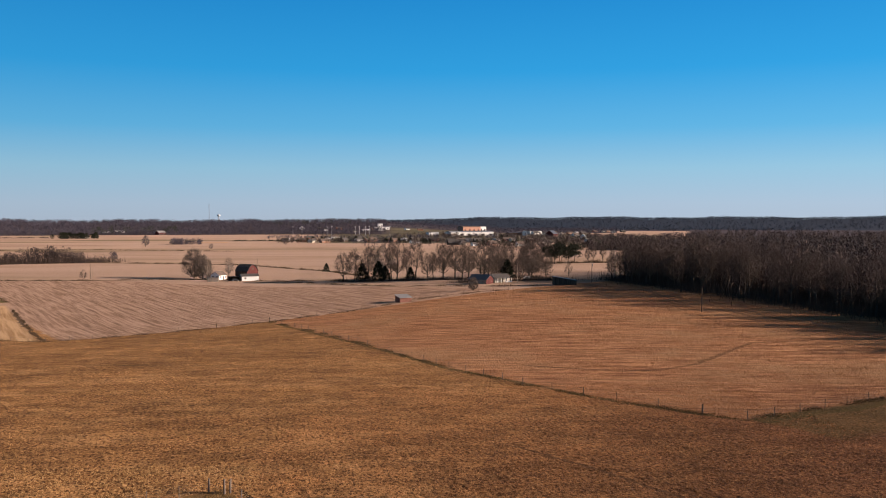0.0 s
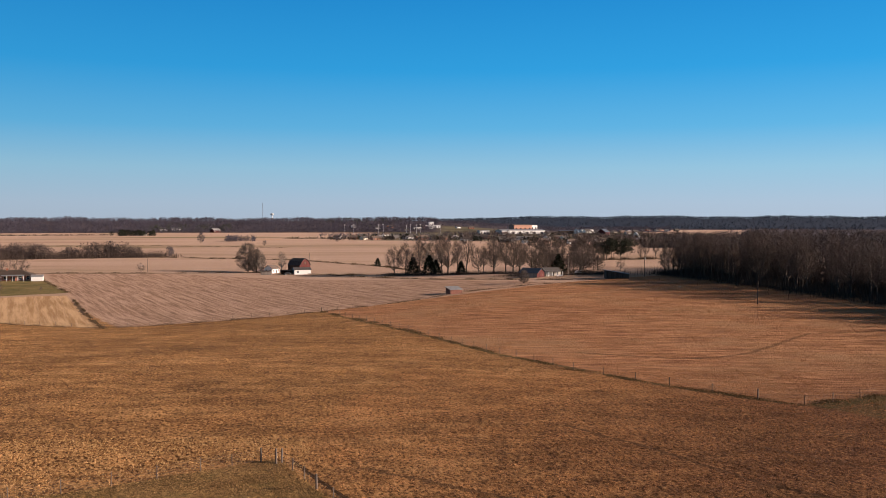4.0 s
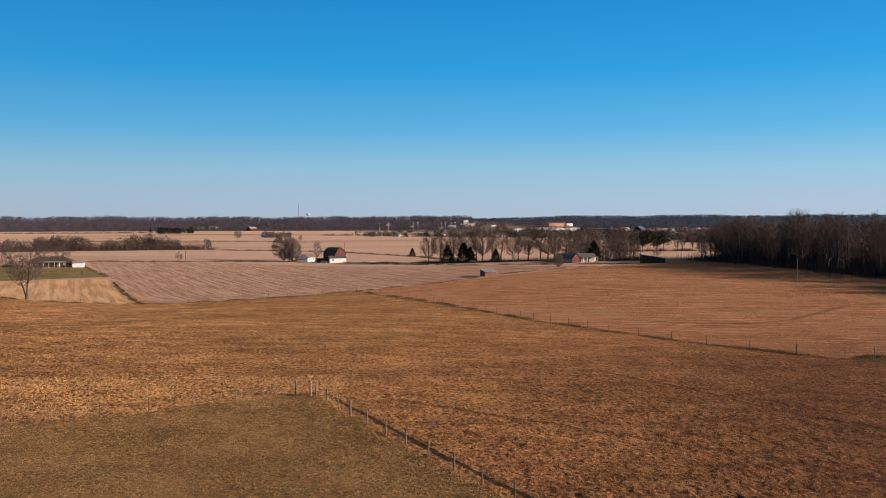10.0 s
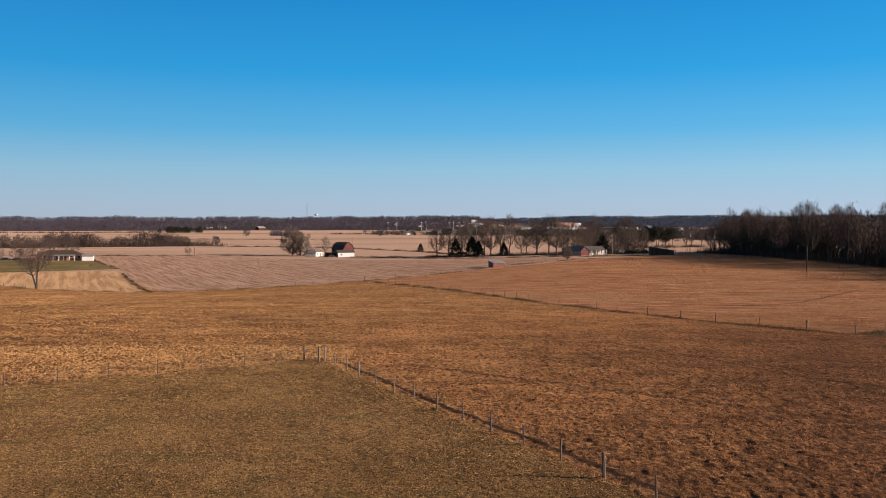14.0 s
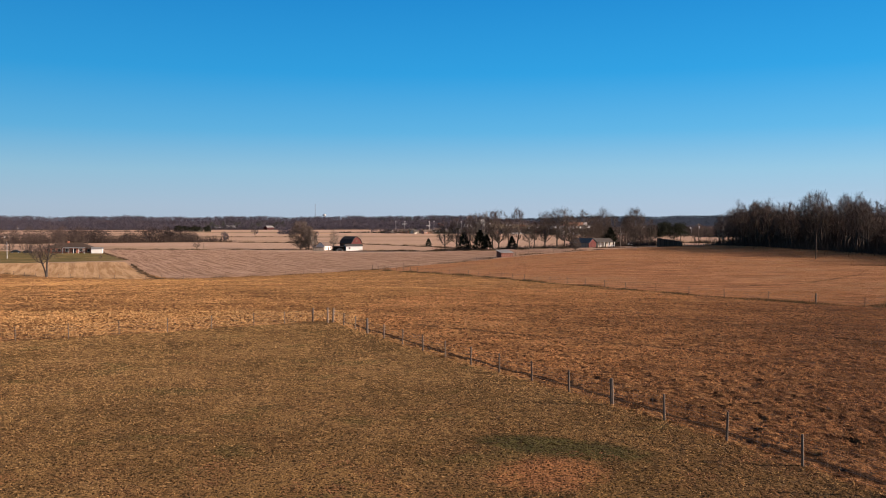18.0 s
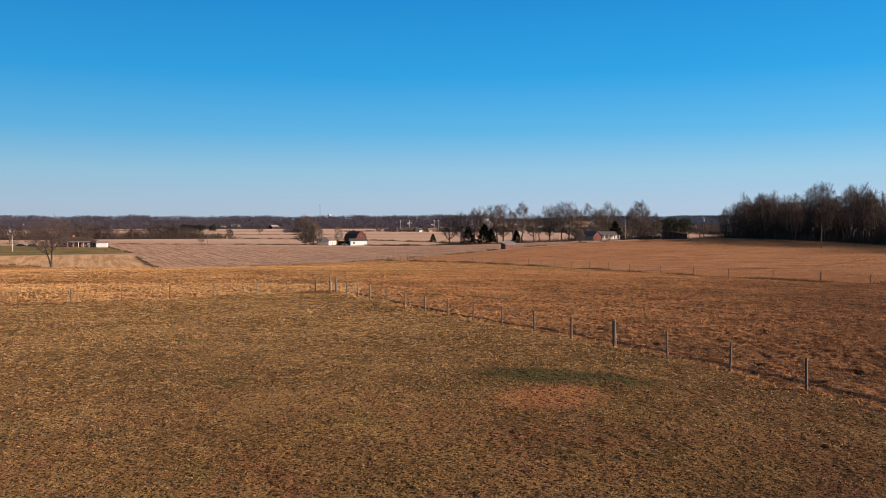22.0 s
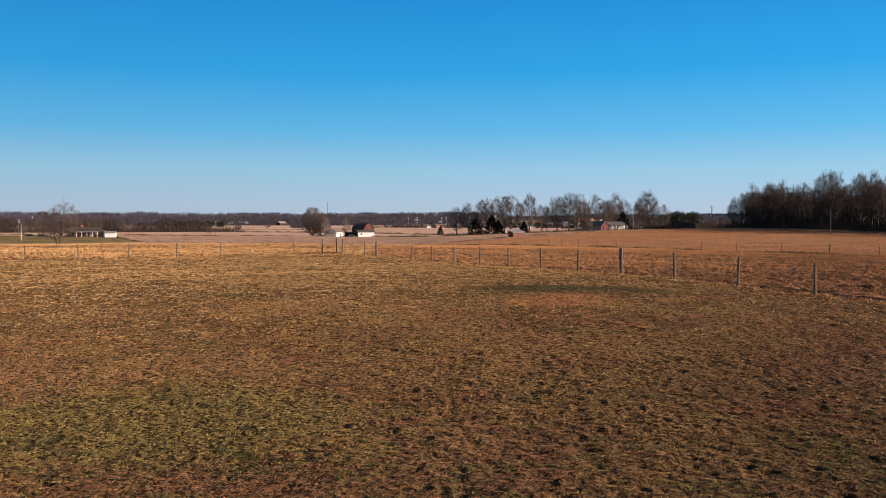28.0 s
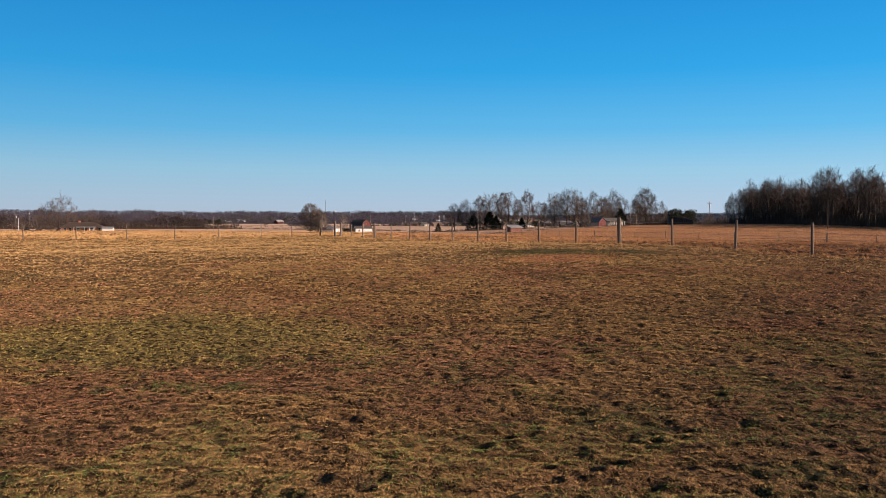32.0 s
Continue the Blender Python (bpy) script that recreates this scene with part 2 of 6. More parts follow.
def ground_material():
    n = Nodes("fields_and_grass")
    pos = n.co.outputs["Object"]
    wob = n.math("MULTIPLY", n.math("SUBTRACT", n.noise(0.12, 5), 0.5), 5.0)
    wob_near = n.math("MULTIPLY", n.math("SUBTRACT", n.noise(0.9, 4), 0.5), 2.0)

    def side(p, q):
        # metres to the left of the line from p to q
        dx, dy = q[0] - p[0], q[1] - p[1]
        l = math.hypot(dx, dy)
        nx, ny = -dy / l, dx / l
        return n.math("SUBTRACT", n.dot(pos, (nx, ny, 0)), nx * p[0] + ny * p[1])

    def zone(lines, wobble, soft):
        m = None
        for p, q in lines:
            s = side(p, q)
            m = s if m is None else n.math("MINIMUM", m, s)
        return n.step(n.math("ADD", m, wobble), -soft, soft)

    patch = n.noise(0.03, 5, 0.6)
    patch2 = n.noise(0.11, 5, 0.6)
    clump = n.noise(2.9, 3, 0.6)
    tiny = n.noise(9.0, 3, 0.65)
    fine = n.noise(11.0, 4, 0.7)
    # dark soil and thatch between tufts, with the tufts' shade in its colour
    shaded_soil = n.step(clump, 0.475, 0.42)
    shaded_soil_small = n.step(tiny, 0.48, 0.42)
    streak = n.noise(0.16, 7, 0.68, stretch=(0.35, 1, 1), turn=4)
    # far fields: pale bare cropland in broad bands
    c = n.ramp(n.noise(0.0035, 4, 0.5, stretch=(0.5, 1.6, 1), turn=6), (0.32, (0.20, 0.155, 0.092)), (0.42, (0.37, 0.255, 0.187)), (0.56, (0.42, 0.295, 0.222)), (0.7, (0.29, 0.19, 0.135)))
    c = n.mix(n.math("MULTIPLY", n.step(n.noise(0.02, 5, 0.6, stretch=(0.2, 1, 1), turn=-4), 0.5, 0.72), 0.5), c, (0.23, 0.16, 0.09))
    town = n.math("MULTIPLY", n.step(n.math("ADD", n.dot(pos, (0, 1, 0)), n.math("MULTIPLY", wob, 8.0)), 1250, 1290), n.math("MULTIPLY", n.step(n.dot(pos, (1, 0, 0)), -60, 20), n.step(n.math("SUBTRACT", n.dot(pos, (1, 0, 0)), n.math("MULTIPLY", n.dot(pos, (0, 1, 0)), 0.3)), 10, -10)))
    c = n.mix(town, c, n.ramp(n.noise(0.012, 4), (0.35, (0.075, 0.068, 0.043)), (0.65, (0.135, 0.115, 0.076))))
    # dark floor colour under the far woods
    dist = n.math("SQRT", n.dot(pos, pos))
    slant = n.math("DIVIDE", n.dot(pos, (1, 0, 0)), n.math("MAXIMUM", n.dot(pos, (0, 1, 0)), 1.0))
    under_woods = n.math("MULTIPLY", n.step(dist, 1985, 2015), n.step(slant, 0.075, 0.055))
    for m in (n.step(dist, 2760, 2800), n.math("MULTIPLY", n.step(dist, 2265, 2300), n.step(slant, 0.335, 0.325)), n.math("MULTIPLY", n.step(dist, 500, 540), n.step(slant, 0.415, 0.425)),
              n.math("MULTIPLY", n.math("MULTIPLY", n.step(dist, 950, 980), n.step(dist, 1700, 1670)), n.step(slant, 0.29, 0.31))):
        under_woods = n.math("MAXIMUM", under_woods, m)
    # with distance the floor takes on haze as a blue-grey tint, like the crowns
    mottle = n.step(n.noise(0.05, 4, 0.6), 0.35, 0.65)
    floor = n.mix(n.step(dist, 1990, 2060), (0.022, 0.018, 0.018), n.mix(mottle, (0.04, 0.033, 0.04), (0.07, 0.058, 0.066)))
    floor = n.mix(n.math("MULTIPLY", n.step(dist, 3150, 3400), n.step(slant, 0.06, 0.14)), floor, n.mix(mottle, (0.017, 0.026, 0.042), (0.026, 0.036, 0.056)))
    c = n.mix(under_woods, c, floor)
    # pasture: long tawny grass
    past = n.ramp(streak, (0.25, (0.18, 0.088, 0.035)), (0.5, (0.30, 0.158, 0.064)), (0.75, (0.43, 0.248, 0.11)))
    past = n.mix(n.step(n.dot(pos, (0.012, -0.004, 0)), -0.4, 0.5), past, n.ramp(patch2, (0.3, (0.14, 0.062, 0.031)), (0.7, (0.28, 0.13, 0.062))))
    past = n.mix(n.step(patch, 0.52, 0.72), past, (0.19, 0.10, 0.042))
    past = n.scale(past, sward_tone(n))
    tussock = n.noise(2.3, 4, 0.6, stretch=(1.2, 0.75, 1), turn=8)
    # hollows between tussocks: thatch, painted as dark as their shadows
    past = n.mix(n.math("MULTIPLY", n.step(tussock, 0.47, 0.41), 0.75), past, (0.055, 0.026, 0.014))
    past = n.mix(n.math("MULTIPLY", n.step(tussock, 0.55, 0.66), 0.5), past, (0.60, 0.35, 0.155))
    past = n.mix(n.math("MULTIPLY", shaded_soil, 0.5), past, (0.05, 0.024, 0.013))
    y_cut = side((100, 300), (-100, 300))
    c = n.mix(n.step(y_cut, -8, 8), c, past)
    # hay field
    rows = n.noise(0.62, 7, 0.74, stretch=(0.16, 1, 1), turn=-11)
    hay = n.ramp(rows, (0.35, (0.13, 0.058, 0.031)), (0.5, (0.29, 0.142, 0.071)), (0.63, (0.50, 0.268, 0.138)))
    hay = n.mix(n.step(patch, 0.45, 0.7), hay, (0.31, 0.18, 0.095))
    hay = n.mix(n.math("MULTIPLY", n.step(patch2, 0.5, 0.72), 0.55), hay, (0.19, 0.09, 0.042))
    hay_mask = zone(HAY, wob, 1.0)
    c = n.mix(hay_mask, c, hay)
    # strips of the left tenant field and stubble in drilled rows
    tram = n.noise(0.5, 4, 0.65, stretch=(0.05, 1, 1), turn=-68)
    strip = n.ramp(tram, (0.40, (0.33, 0.20, 0.10)), (0.58, (0.52, 0.345, 0.195)))
    c = n.mix(zone(STRIP, wob, 1.0), c, strip)
    drill = n.noise(0.85, 4, 0.7, stretch=(0.05, 1, 1), turn=-64)
    stub = n.ramp(drill, (0.36, (0.19, 0.118, 0.08)), (0.5, (0.325, 0.212, 0.15)), (0.63, (0.45, 0.305, 0.22)))
    stub = n.mix(n.math("MULTIPLY", n.step(patch2, 0.5, 0.75), 0.5), stub, (0.22, 0.135, 0.085))
    c = n.mix(zone(STUBBLE, wob, 1.0), c, stub)
    green = n.ramp(patch2, (0.3, (0.095, 0.085, 0.034)), (0.7, (0.21, 0.155, 0.07)))
    c = n.mix(zone(LAWN, wob, 1.0), c, green)
    # mown yard: dormant grass with green and bare reddish places
    yard = n.ramp(patch2, (0.28, (0.125, 0.079, 0.029)), (0.5, (0.205, 0.125, 0.049)), (0.72, (0.29, 0.178, 0.077)))
    red = n.noise(0.2, 5, 0.62)
    near = n.step(n.dot(pos, (0, -1, 0)), -42, -16)
    yard = n.mix(n.math("MULTIPLY", n.step(red, 0.47, 0.63), n.math("ADD", n.math("MULTIPLY", near, 0.75), 0.15)), yard, (0.19, 0.085, 0.042))
    lush = n.noise(0.16, 4, 0.6, stretch=(1.0, 1.3, 1))
    yard = n.mix(n.math("MULTIPLY", n.step(lush, 0.55, 0.68), 0.55), yard, (0.11, 0.10, 0.034))

    def spot(x, y, rx, ry, turn=0.0):
        m = n.t.nodes.new("ShaderNodeMapping")
        m.vector_type = "TEXTURE"
        m.inputs["Location"].default_value = (x, y, 0)
        m.inputs["Rotation"].default_value = (0, 0, radians(turn))
        m.inputs["Scale"].default_value = (rx, ry, 1e6)
        n.t.links.new(pos, m.inputs[0])
        l = n.t.nodes.new("ShaderNodeVectorMath")
        l.operation = "LENGTH"
        n.t.links.new(m.outputs[0], l.inputs[0])
        return n.step(n.math("ADD", l.outputs["Value"], n.math("MULTIPLY", n.math("SUBTRACT", clump, 0.5), 0.9)), 1.15, 0.6)

    yard = n.mix(n.math("MULTIPLY", spot(GREEN_X, GREEN_Y, 5.0, 3.4), 0.75), yard, n.mix(fine, (0.14, 0.112, 0.034), (0.23, 0.18, 0.058)))
    yard = n.mix(n.math("MULTIPLY", spot(5.4, 38.5, 4.6, 1.5, -28), 0.85), yard, (0.085, 0.085, 0.03))
    yard = n.mix(n.math("MULTIPLY", spot(4.4, 34.8, 2.6, 2.2, 15), 0.9), yard, (0.42, 0.20, 0.085))
    # nearest soil darker still, standing in for deep shade among the blades
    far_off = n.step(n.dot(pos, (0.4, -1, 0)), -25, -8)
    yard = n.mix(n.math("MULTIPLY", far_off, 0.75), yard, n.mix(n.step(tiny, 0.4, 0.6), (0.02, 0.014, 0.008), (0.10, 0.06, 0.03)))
    clover = n.math("MULTIPLY", n.step(n.noise(0.55, 4, 0.65), 0.55, 0.63), n.step(n.dot(pos, (0, -1, 0)), -24, -12))
    yard = n.mix(n.math("MULTIPLY", clover, 0.8), yard, (0.05, 0.062, 0.02))
    # small gaps and hollows of the turf, shade included in the dark tone
    yard = n.mix(n.math("MULTIPLY", shaded_soil_small, 0.95), yard, (0.024, 0.015, 0.008))
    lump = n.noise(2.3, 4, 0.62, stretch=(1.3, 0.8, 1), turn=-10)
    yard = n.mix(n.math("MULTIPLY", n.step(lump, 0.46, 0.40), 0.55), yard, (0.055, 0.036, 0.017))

    def trail(p, q, width, off, strength, colour, wobble):
        # a worn line from p to q
        dx, dy = q[0] - p[0], q[1] - p[1]
        l = math.hypot(dx, dy)
        s = n.math("ABSOLUTE", n.math("SUBTRACT", n.math("ADD", side(p, q), wobble), off))
        t = n.math("SUBTRACT", n.dot(pos, (dx / l, dy / l, 0)), (p[0] * dx + p[1] * dy) / l)
        m = n.math("MULTIPLY", n.step(s, width, width * 0.4), n.math("MULTIPLY", n.step(t, -1, 1), n.step(t, l + 1, l - 1)))
        return n.mix(n.math("MULTIPLY", m, strength), c, colour)

    worn = (0.08, 0.045, 0.024)
    wob_path = n.math("MULTIPLY", wob_near, 0.4)
    c = trail(YARD_A[0], (23.0, 17.6), 0.40, 1.15, 0.95, (0.04, 0.022, 0.012), wob_path)
    c = trail((-195, 1315), (-150, 1325), 16.0, 0, 0.9, (0.52, 0.29, 0.12), wob)
    for track, width, dark in zip(TRACKS, (0.55, 0.5, 0.5, 0.9), (0.75, 0.7, 0.6, 0.6)):
        for p, q in zip(track[:-1], track[1:]):
            c = trail(p, q, width, 0, dark, worn, wob_near)
    c = trail((-50, 187), (-20, 181), 0.9, 0, 0.5, worn, wob)
    for p, q in (((-16, 274), (8.2, 210)), ((8.2, 210), (22.4, 170)), ((22.4, 170), (44.6, 135)), ((44.6, 135), (59, 120))):
        c = trail(p, q, 1.1, -0.7, 0.75, (0.06, 0.05, 0.02), wob_near)
    c = trail((59, 120), (112, 141), 2.5, -1.5, 0.7, (0.06, 0.06, 0.02), wob)
    c = trail((61, 118), (112, 139), 8.0, -6.0, 0.5, (0.10, 0.088, 0.032), wob)
    c = trail((-77, 250), (-116, 339), 0.9, 0, 0.8, (0.05, 0.035, 0.02), wob)
    c = trail((-240, 469), (-60, 491), 3.0, 0, 0.6, (0.07, 0.05, 0.03), wob)
    c = trail((-60, 491), (28, 392), 3.0, 0, 0.55, (0.07, 0.05, 0.03), wob)
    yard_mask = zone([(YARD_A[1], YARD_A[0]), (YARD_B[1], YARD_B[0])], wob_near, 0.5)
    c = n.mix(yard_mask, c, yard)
    # same painted shade over the ground itself
    c = n.mix(n.math("MULTIPLY", east_shade(n), 0.65), c, n.mix(1.0, c, (0.46, 0.42, 0.42), "MULTIPLY"))
    # fine grain
    c = n.mix(n.math("MULTIPLY", n.step(fine, 0.45, 0.8), 0.35), c, (0.10, 0.06, 0.03))
    n.bump(n.math("ADD", n.math("MULTIPLY", clump, 1.0), n.math("ADD", n.math("MULTIPLY", tiny, 0.6), n.math("MULTIPLY", fine, 0.25))), 1.0, 0.3)
    # dry blades scatter light at a low glance
    n.bsdf.inputs["Sheen Weight"].default_value = 0.3
    n.bsdf.inputs["Sheen Roughness"].default_value = 0.35
    n.put(n.bsdf.inputs["Sheen Tint"], c)
    return n.done(c, 0.95, 0, 0.05)

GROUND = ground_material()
BARK = plain("bark", (0.075, 0.06, 0.048), (0.14, 0.115, 0.095), 1.5, 0.95, stretch=(1, 1, 0.2), bump=0.5)
BARK_PALE = plain("pale_bark", (0.30, 0.26, 0.21), (0.45, 0.40, 0.34), 1.5, 0.95, stretch=(1, 1, 0.3))
TWIG = foliage("twigs", (0.05, 0.038, 0.032), (0.115, 0.086, 0.072))
TWIG_RED = foliage("reddish_twigs", (0.062, 0.046, 0.041), (0.13, 0.094, 0.082))
TWIG_PALE = foliage("pale_twigs", (0.095, 0.075, 0.062), (0.18, 0.142, 0.118))
# distant twigs and hill woods: haze mixed into their base colours
TWIG_HAZY = foliage("hazy_far_twigs", (0.052, 0.048, 0.066), (0.076, 0.068, 0.088), mottle=0.2)
TWIG_HILL_HAZY = foliage("hazy_hill_woods", (0.02, 0.029, 0.046), (0.036, 0.048, 0.07), mottle=0.3)
CEDAR = foliage("cedar_needles", (0.012, 0.015, 0.010), (0.03, 0.034, 0.02))
PINE = foliage("pine_needles", (0.02, 0.03, 0.014), (0.05, 0.062, 0.03))
TWIG_WOOD = foliage("wood_twigs", (0.045, 0.034, 0.032), (0.105, 0.078, 0.07), mottle=0.35)
BRUSH = foliage("brush", (0.03, 0.022, 0.019), (0.08, 0.058, 0.047))
BARK_DARK = plain("dark_bark", (0.05, 0.04, 0.035), (0.10, 0.083, 0.072), 1.5, 0.95, stretch=(1, 1, 0.2), bump=0.5)
RUST_BOARD = plain("rust_red_boards", (0.13, 0.055, 0.042), (0.21, 0.10, 0.075), 0.8, 0.9, stretch=(3, 3, 0.2), bump=0.3)
WEED = foliage("weeds", (0.045, 0.03, 0.018), (0.12, 0.078, 0.042))
WEED_GREEN = foliage("rank_grass", (0.06, 0.042, 0.018), (0.13, 0.088, 0.04))
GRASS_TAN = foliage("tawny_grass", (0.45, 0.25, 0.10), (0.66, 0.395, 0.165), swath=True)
GRASS_STRAW = foliage("straw_grass", (0.52, 0.325, 0.14), (0.70, 0.45, 0.205))
GRASS_HAY = foliage("hay_grass", (0.40, 0.205, 0.098), (0.58, 0.32, 0.155))
STUBBLE_STALK = foliage("stubble_stalks", (0.24, 0.155, 0.105), (0.40, 0.27, 0.19))
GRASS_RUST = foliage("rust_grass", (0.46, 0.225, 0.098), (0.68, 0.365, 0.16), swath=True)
GRASS_YARD = foliage("yard_grass", (0.29, 0.175, 0.065), (0.68, 0.415, 0.165))
GRASS_RED = foliage("reddish_yard_grass", (0.29, 0.132, 0.068), (0.65, 0.33, 0.172))
GRASS_GREEN = foliage("green_yard_grass", (0.33, 0.265, 0.067), (0.60, 0.465, 0.14))
GRASS_LAWN = foliage("pale_lawn_grass", (0.48, 0.30, 0.126), (0.70, 0.445, 0.197))
CLOVER = foliage("clover_leaves", (0.05, 0.07, 0.018), (0.24, 0.28, 0.075))
POST_WOOD = plain("weathered_post", (0.11, 0.084, 0.066), (0.23, 0.18, 0.145), 3.0, 0.95, stretch=(1, 1, 0.15), bump=0.5, per_piece=0.5)
WIRE = plain("galvanised_wire", (0.12, 0.11, 0.10), (0.2, 0.185, 0.17), 4.0, 0.5, 0.6, bump=0)
RED_BOARD = plain("red_barn_boards", (0.062, 0.016, 0.015), (0.10, 0.027, 0.024), 0.8, 0.9, stretch=(3, 3, 0.2), bump=0.3)
DARK_BOARD = plain("dark_barn_boards", (0.05, 0.037, 0.03), (0.11, 0.08, 0.06), 0.8, 0.95, stretch=(3, 3, 0.2), bump=0.3)
GREY_BOARD = plain("grey_boards", (0.20, 0.17, 0.14), (0.32, 0.28, 0.24), 0.8, 0.95, stretch=(3, 3, 0.2), bump=0.3)
BRICK = plain("brick", (0.32, 0.125, 0.08), (0.46, 0.20, 0.13), 2.5, 0.9, bump=0.3)
WHITE = plain("white_siding", (0.74, 0.73, 0.70), (0.82, 0.81, 0.79), 1.0, 0.6, stretch=(0.3, 0.3, 3), bump=0.15)
CREAM = plain("cream_siding", (0.62, 0.56, 0.46), (0.72, 0.66, 0.56), 1.0, 0.6, stretch=(0.3, 0.3, 3), bump=0.15)
SALMON = plain("salmon_siding", (0.42, 0.22, 0.15), (0.50, 0.28, 0.20), 1.0, 0.7, stretch=(0.3, 0.3, 3), bump=0.15)
TIN = plain("tin_roof", (0.22, 0.22, 0.225), (0.34, 0.335, 0.33), 1.2, 0.5, 0.3, stretch=(4, 0.4, 1), bump=0.2)
TIN_BLUE = plain("blue_grey_tin_roof", (0.06, 0.075, 0.10), (0.10, 0.12, 0.15), 1.2, 0.5, 0.2, stretch=(4, 0.4, 1), bump=0.2)
SHINGLE = plain("dark_shingles", (0.055, 0.052, 0.05), (0.11, 0.10, 0.095), 2.0, 0.9, stretch=(1, 1, 4), bump=0.3)
SHINGLE_BROWN = plain("brown_shingles", (0.10, 0.075, 0.06), (0.17, 0.13, 0.11), 2.0, 0.9, stretch=(1, 1, 4), bump=0.3)
DARK = plain("dark_opening", (0.012, 0.011, 0.010), (0.03, 0.028, 0.026), 1.0, 0.8, bump=0)
GLASS = plain("window_glass", (0.02, 0.024, 0.03), (0.04, 0.045, 0.055), 0.5, 0.08, bump=0, spec=0.6)
STEEL = plain("galvanised_steel", (0.42, 0.43, 0.44), (0.55, 0.56, 0.57), 1.0, 0.45, 0.5, bump=0)
DARK_METAL = plain("dark_metal", (0.05, 0.05, 0.055), (0.10, 0.10, 0.105), 1.0, 0.5, 0.4, bump=0)
TANK_WHITE = plain("tank_paint", (0.42, 0.44, 0.47), (0.52, 0.54, 0.56), 0.3, 0.45, bump=0)
CAR_DARK = plain("dark_car_paint", (0.02, 0.022, 0.026), (0.03, 0.032, 0.036), 1.0, 0.25, 0.3, bump=0, spec=0.5)
CAR_WHITE = plain("white_car_paint", (0.70, 0.70, 0.69), (0.78, 0.78, 0.77), 1.0, 0.25, 0.0, bump=0, spec=0.5)
RUBBER = plain("tyre_rubber", (0.02, 0.02, 0.02), (0.035, 0.034, 0.033), 3.0, 0.9, bump=0)
ASPHALT = plain("asphalt", (0.045, 0.044, 0.043), (0.075, 0.072, 0.068), 0.4, 0.9)


# ---- mesh helpers ----
def link_mesh(name, me, parent=None, label=""):
    ob = new(name, me)
    if parent is not None:
        ob.parent = parent
    if label:
        ob["label"] = label
    return ob


def part(name, bm, material, parent=None, label=""):
    """One bmesh as one mesh object under a thing or a part."""
    me = bpy.data.meshes.new(name)
    bm.to_mesh(me)
    bm.free()
    me.materials.append(material)
    return link_mesh(name, me, parent, label)


def raw_mesh(name, verts, faces, material, smooth=False):
    """A mesh from arrays: verts (n, 3), faces (m, 3) or (m, 4)."""
    me = bpy.data.meshes.new(name)
    verts, faces = np.asarray(verts, np.float32), np.asarray(faces, np.int32)
    k = faces.shape[1]
    me.vertices.add(len(verts))
    me.vertices.foreach_set("co", verts.ravel())
    me.loops.add(faces.size)
    me.loops.foreach_set("vertex_index", faces.ravel())
    me.polygons.add(len(faces))
    me.polygons.foreach_set("loop_start", np.arange(0, faces.size, k, dtype=np.int32))
    if smooth:
        me.polygons.foreach_set("use_smooth", np.ones(len(faces), bool))
    me.update(calc_edges=True)
    me.materials.append(material)
    return me


def box(bm, x0, y0, z0, x1, y1, z1):
    m = Matrix.Translation(((x0 + x1) / 2, (y0 + y1) / 2, (z0 + z1) / 2)) @ Matrix.Diagonal((x1 - x0, y1 - y0, z1 - z0, 1))
    return bmesh.ops.create_cube(bm, size=1, matrix=m)["verts"]


def rod(bm, a, b, r0, r1=None, sides=8):
    a, b = Vector(a), Vector(b)
    d = b - a
    m = Matrix.Translation((a + b) / 2) @ d.to_track_quat("Z", "Y").to_matrix().to_4x4()
    return bmesh.ops.create_cone(bm, cap_ends=True, segments=sides, radius1=r0, radius2=r0 if r1 is None else r1, depth=d.length, matrix=m)["verts"]


def prism(bm, poly, y0, y1):
    """Extrudes a polygon in x, z from y0 to y1."""
    a = [bm.verts.new((x, y0, z)) for x, z in poly]
    b = [bm.verts.new((x, y1, z)) for x, z in poly]
    n = len(poly)
    bm.faces.new(a)
    bm.faces.new(b[::-1])
    for i in range(n):
        bm.faces.new((a[(i + 1) % n], a[i], b[i], b[(i + 1) % n]))
    bmesh.ops.recalc_face_normals(bm, faces=bm.faces)


def thing(name, m, label, category, group="", kind=""):
    e = new(name)
    e.empty_display_size = 0.3
    e.matrix_world = m
    return tagged(e, label, category, group, kind)


def lattice_noise(x, y, seed=0):
    """Smooth random relief between -1 and 1, one bump about a metre wide."""
    xi, yi = np.floor(x), np.floor(y)
    u, v = x - xi, y - yi
    u, v = u * u * (3 - 2 * u), v * v * (3 - 2 * v)

    def h(a, b):
        s = np.sin(a * 127.1 + b * 311.7 + seed * 74.7) * 43758.5453
        return (s - np.floor(s)) * 2 - 1

    return (h(xi, yi) * (1 - u) + h(xi + 1, yi) * u) * (1 - v) + (h(xi, yi + 1) * (1 - u) + h(xi + 1, yi + 1) * u) * v


def in_yard(x, y):
    (ax, ay), (bx, by) = YARD_A
    (cx, cy), (dx, dy) = YARD_B
    a = (bx - ax) * (y - ay) - (by - ay) * (x - ax)
    b = (dx - cx) * (y - cy) - (dy - cy) * (x - cx)
    return (a < 0) & (b < 0)


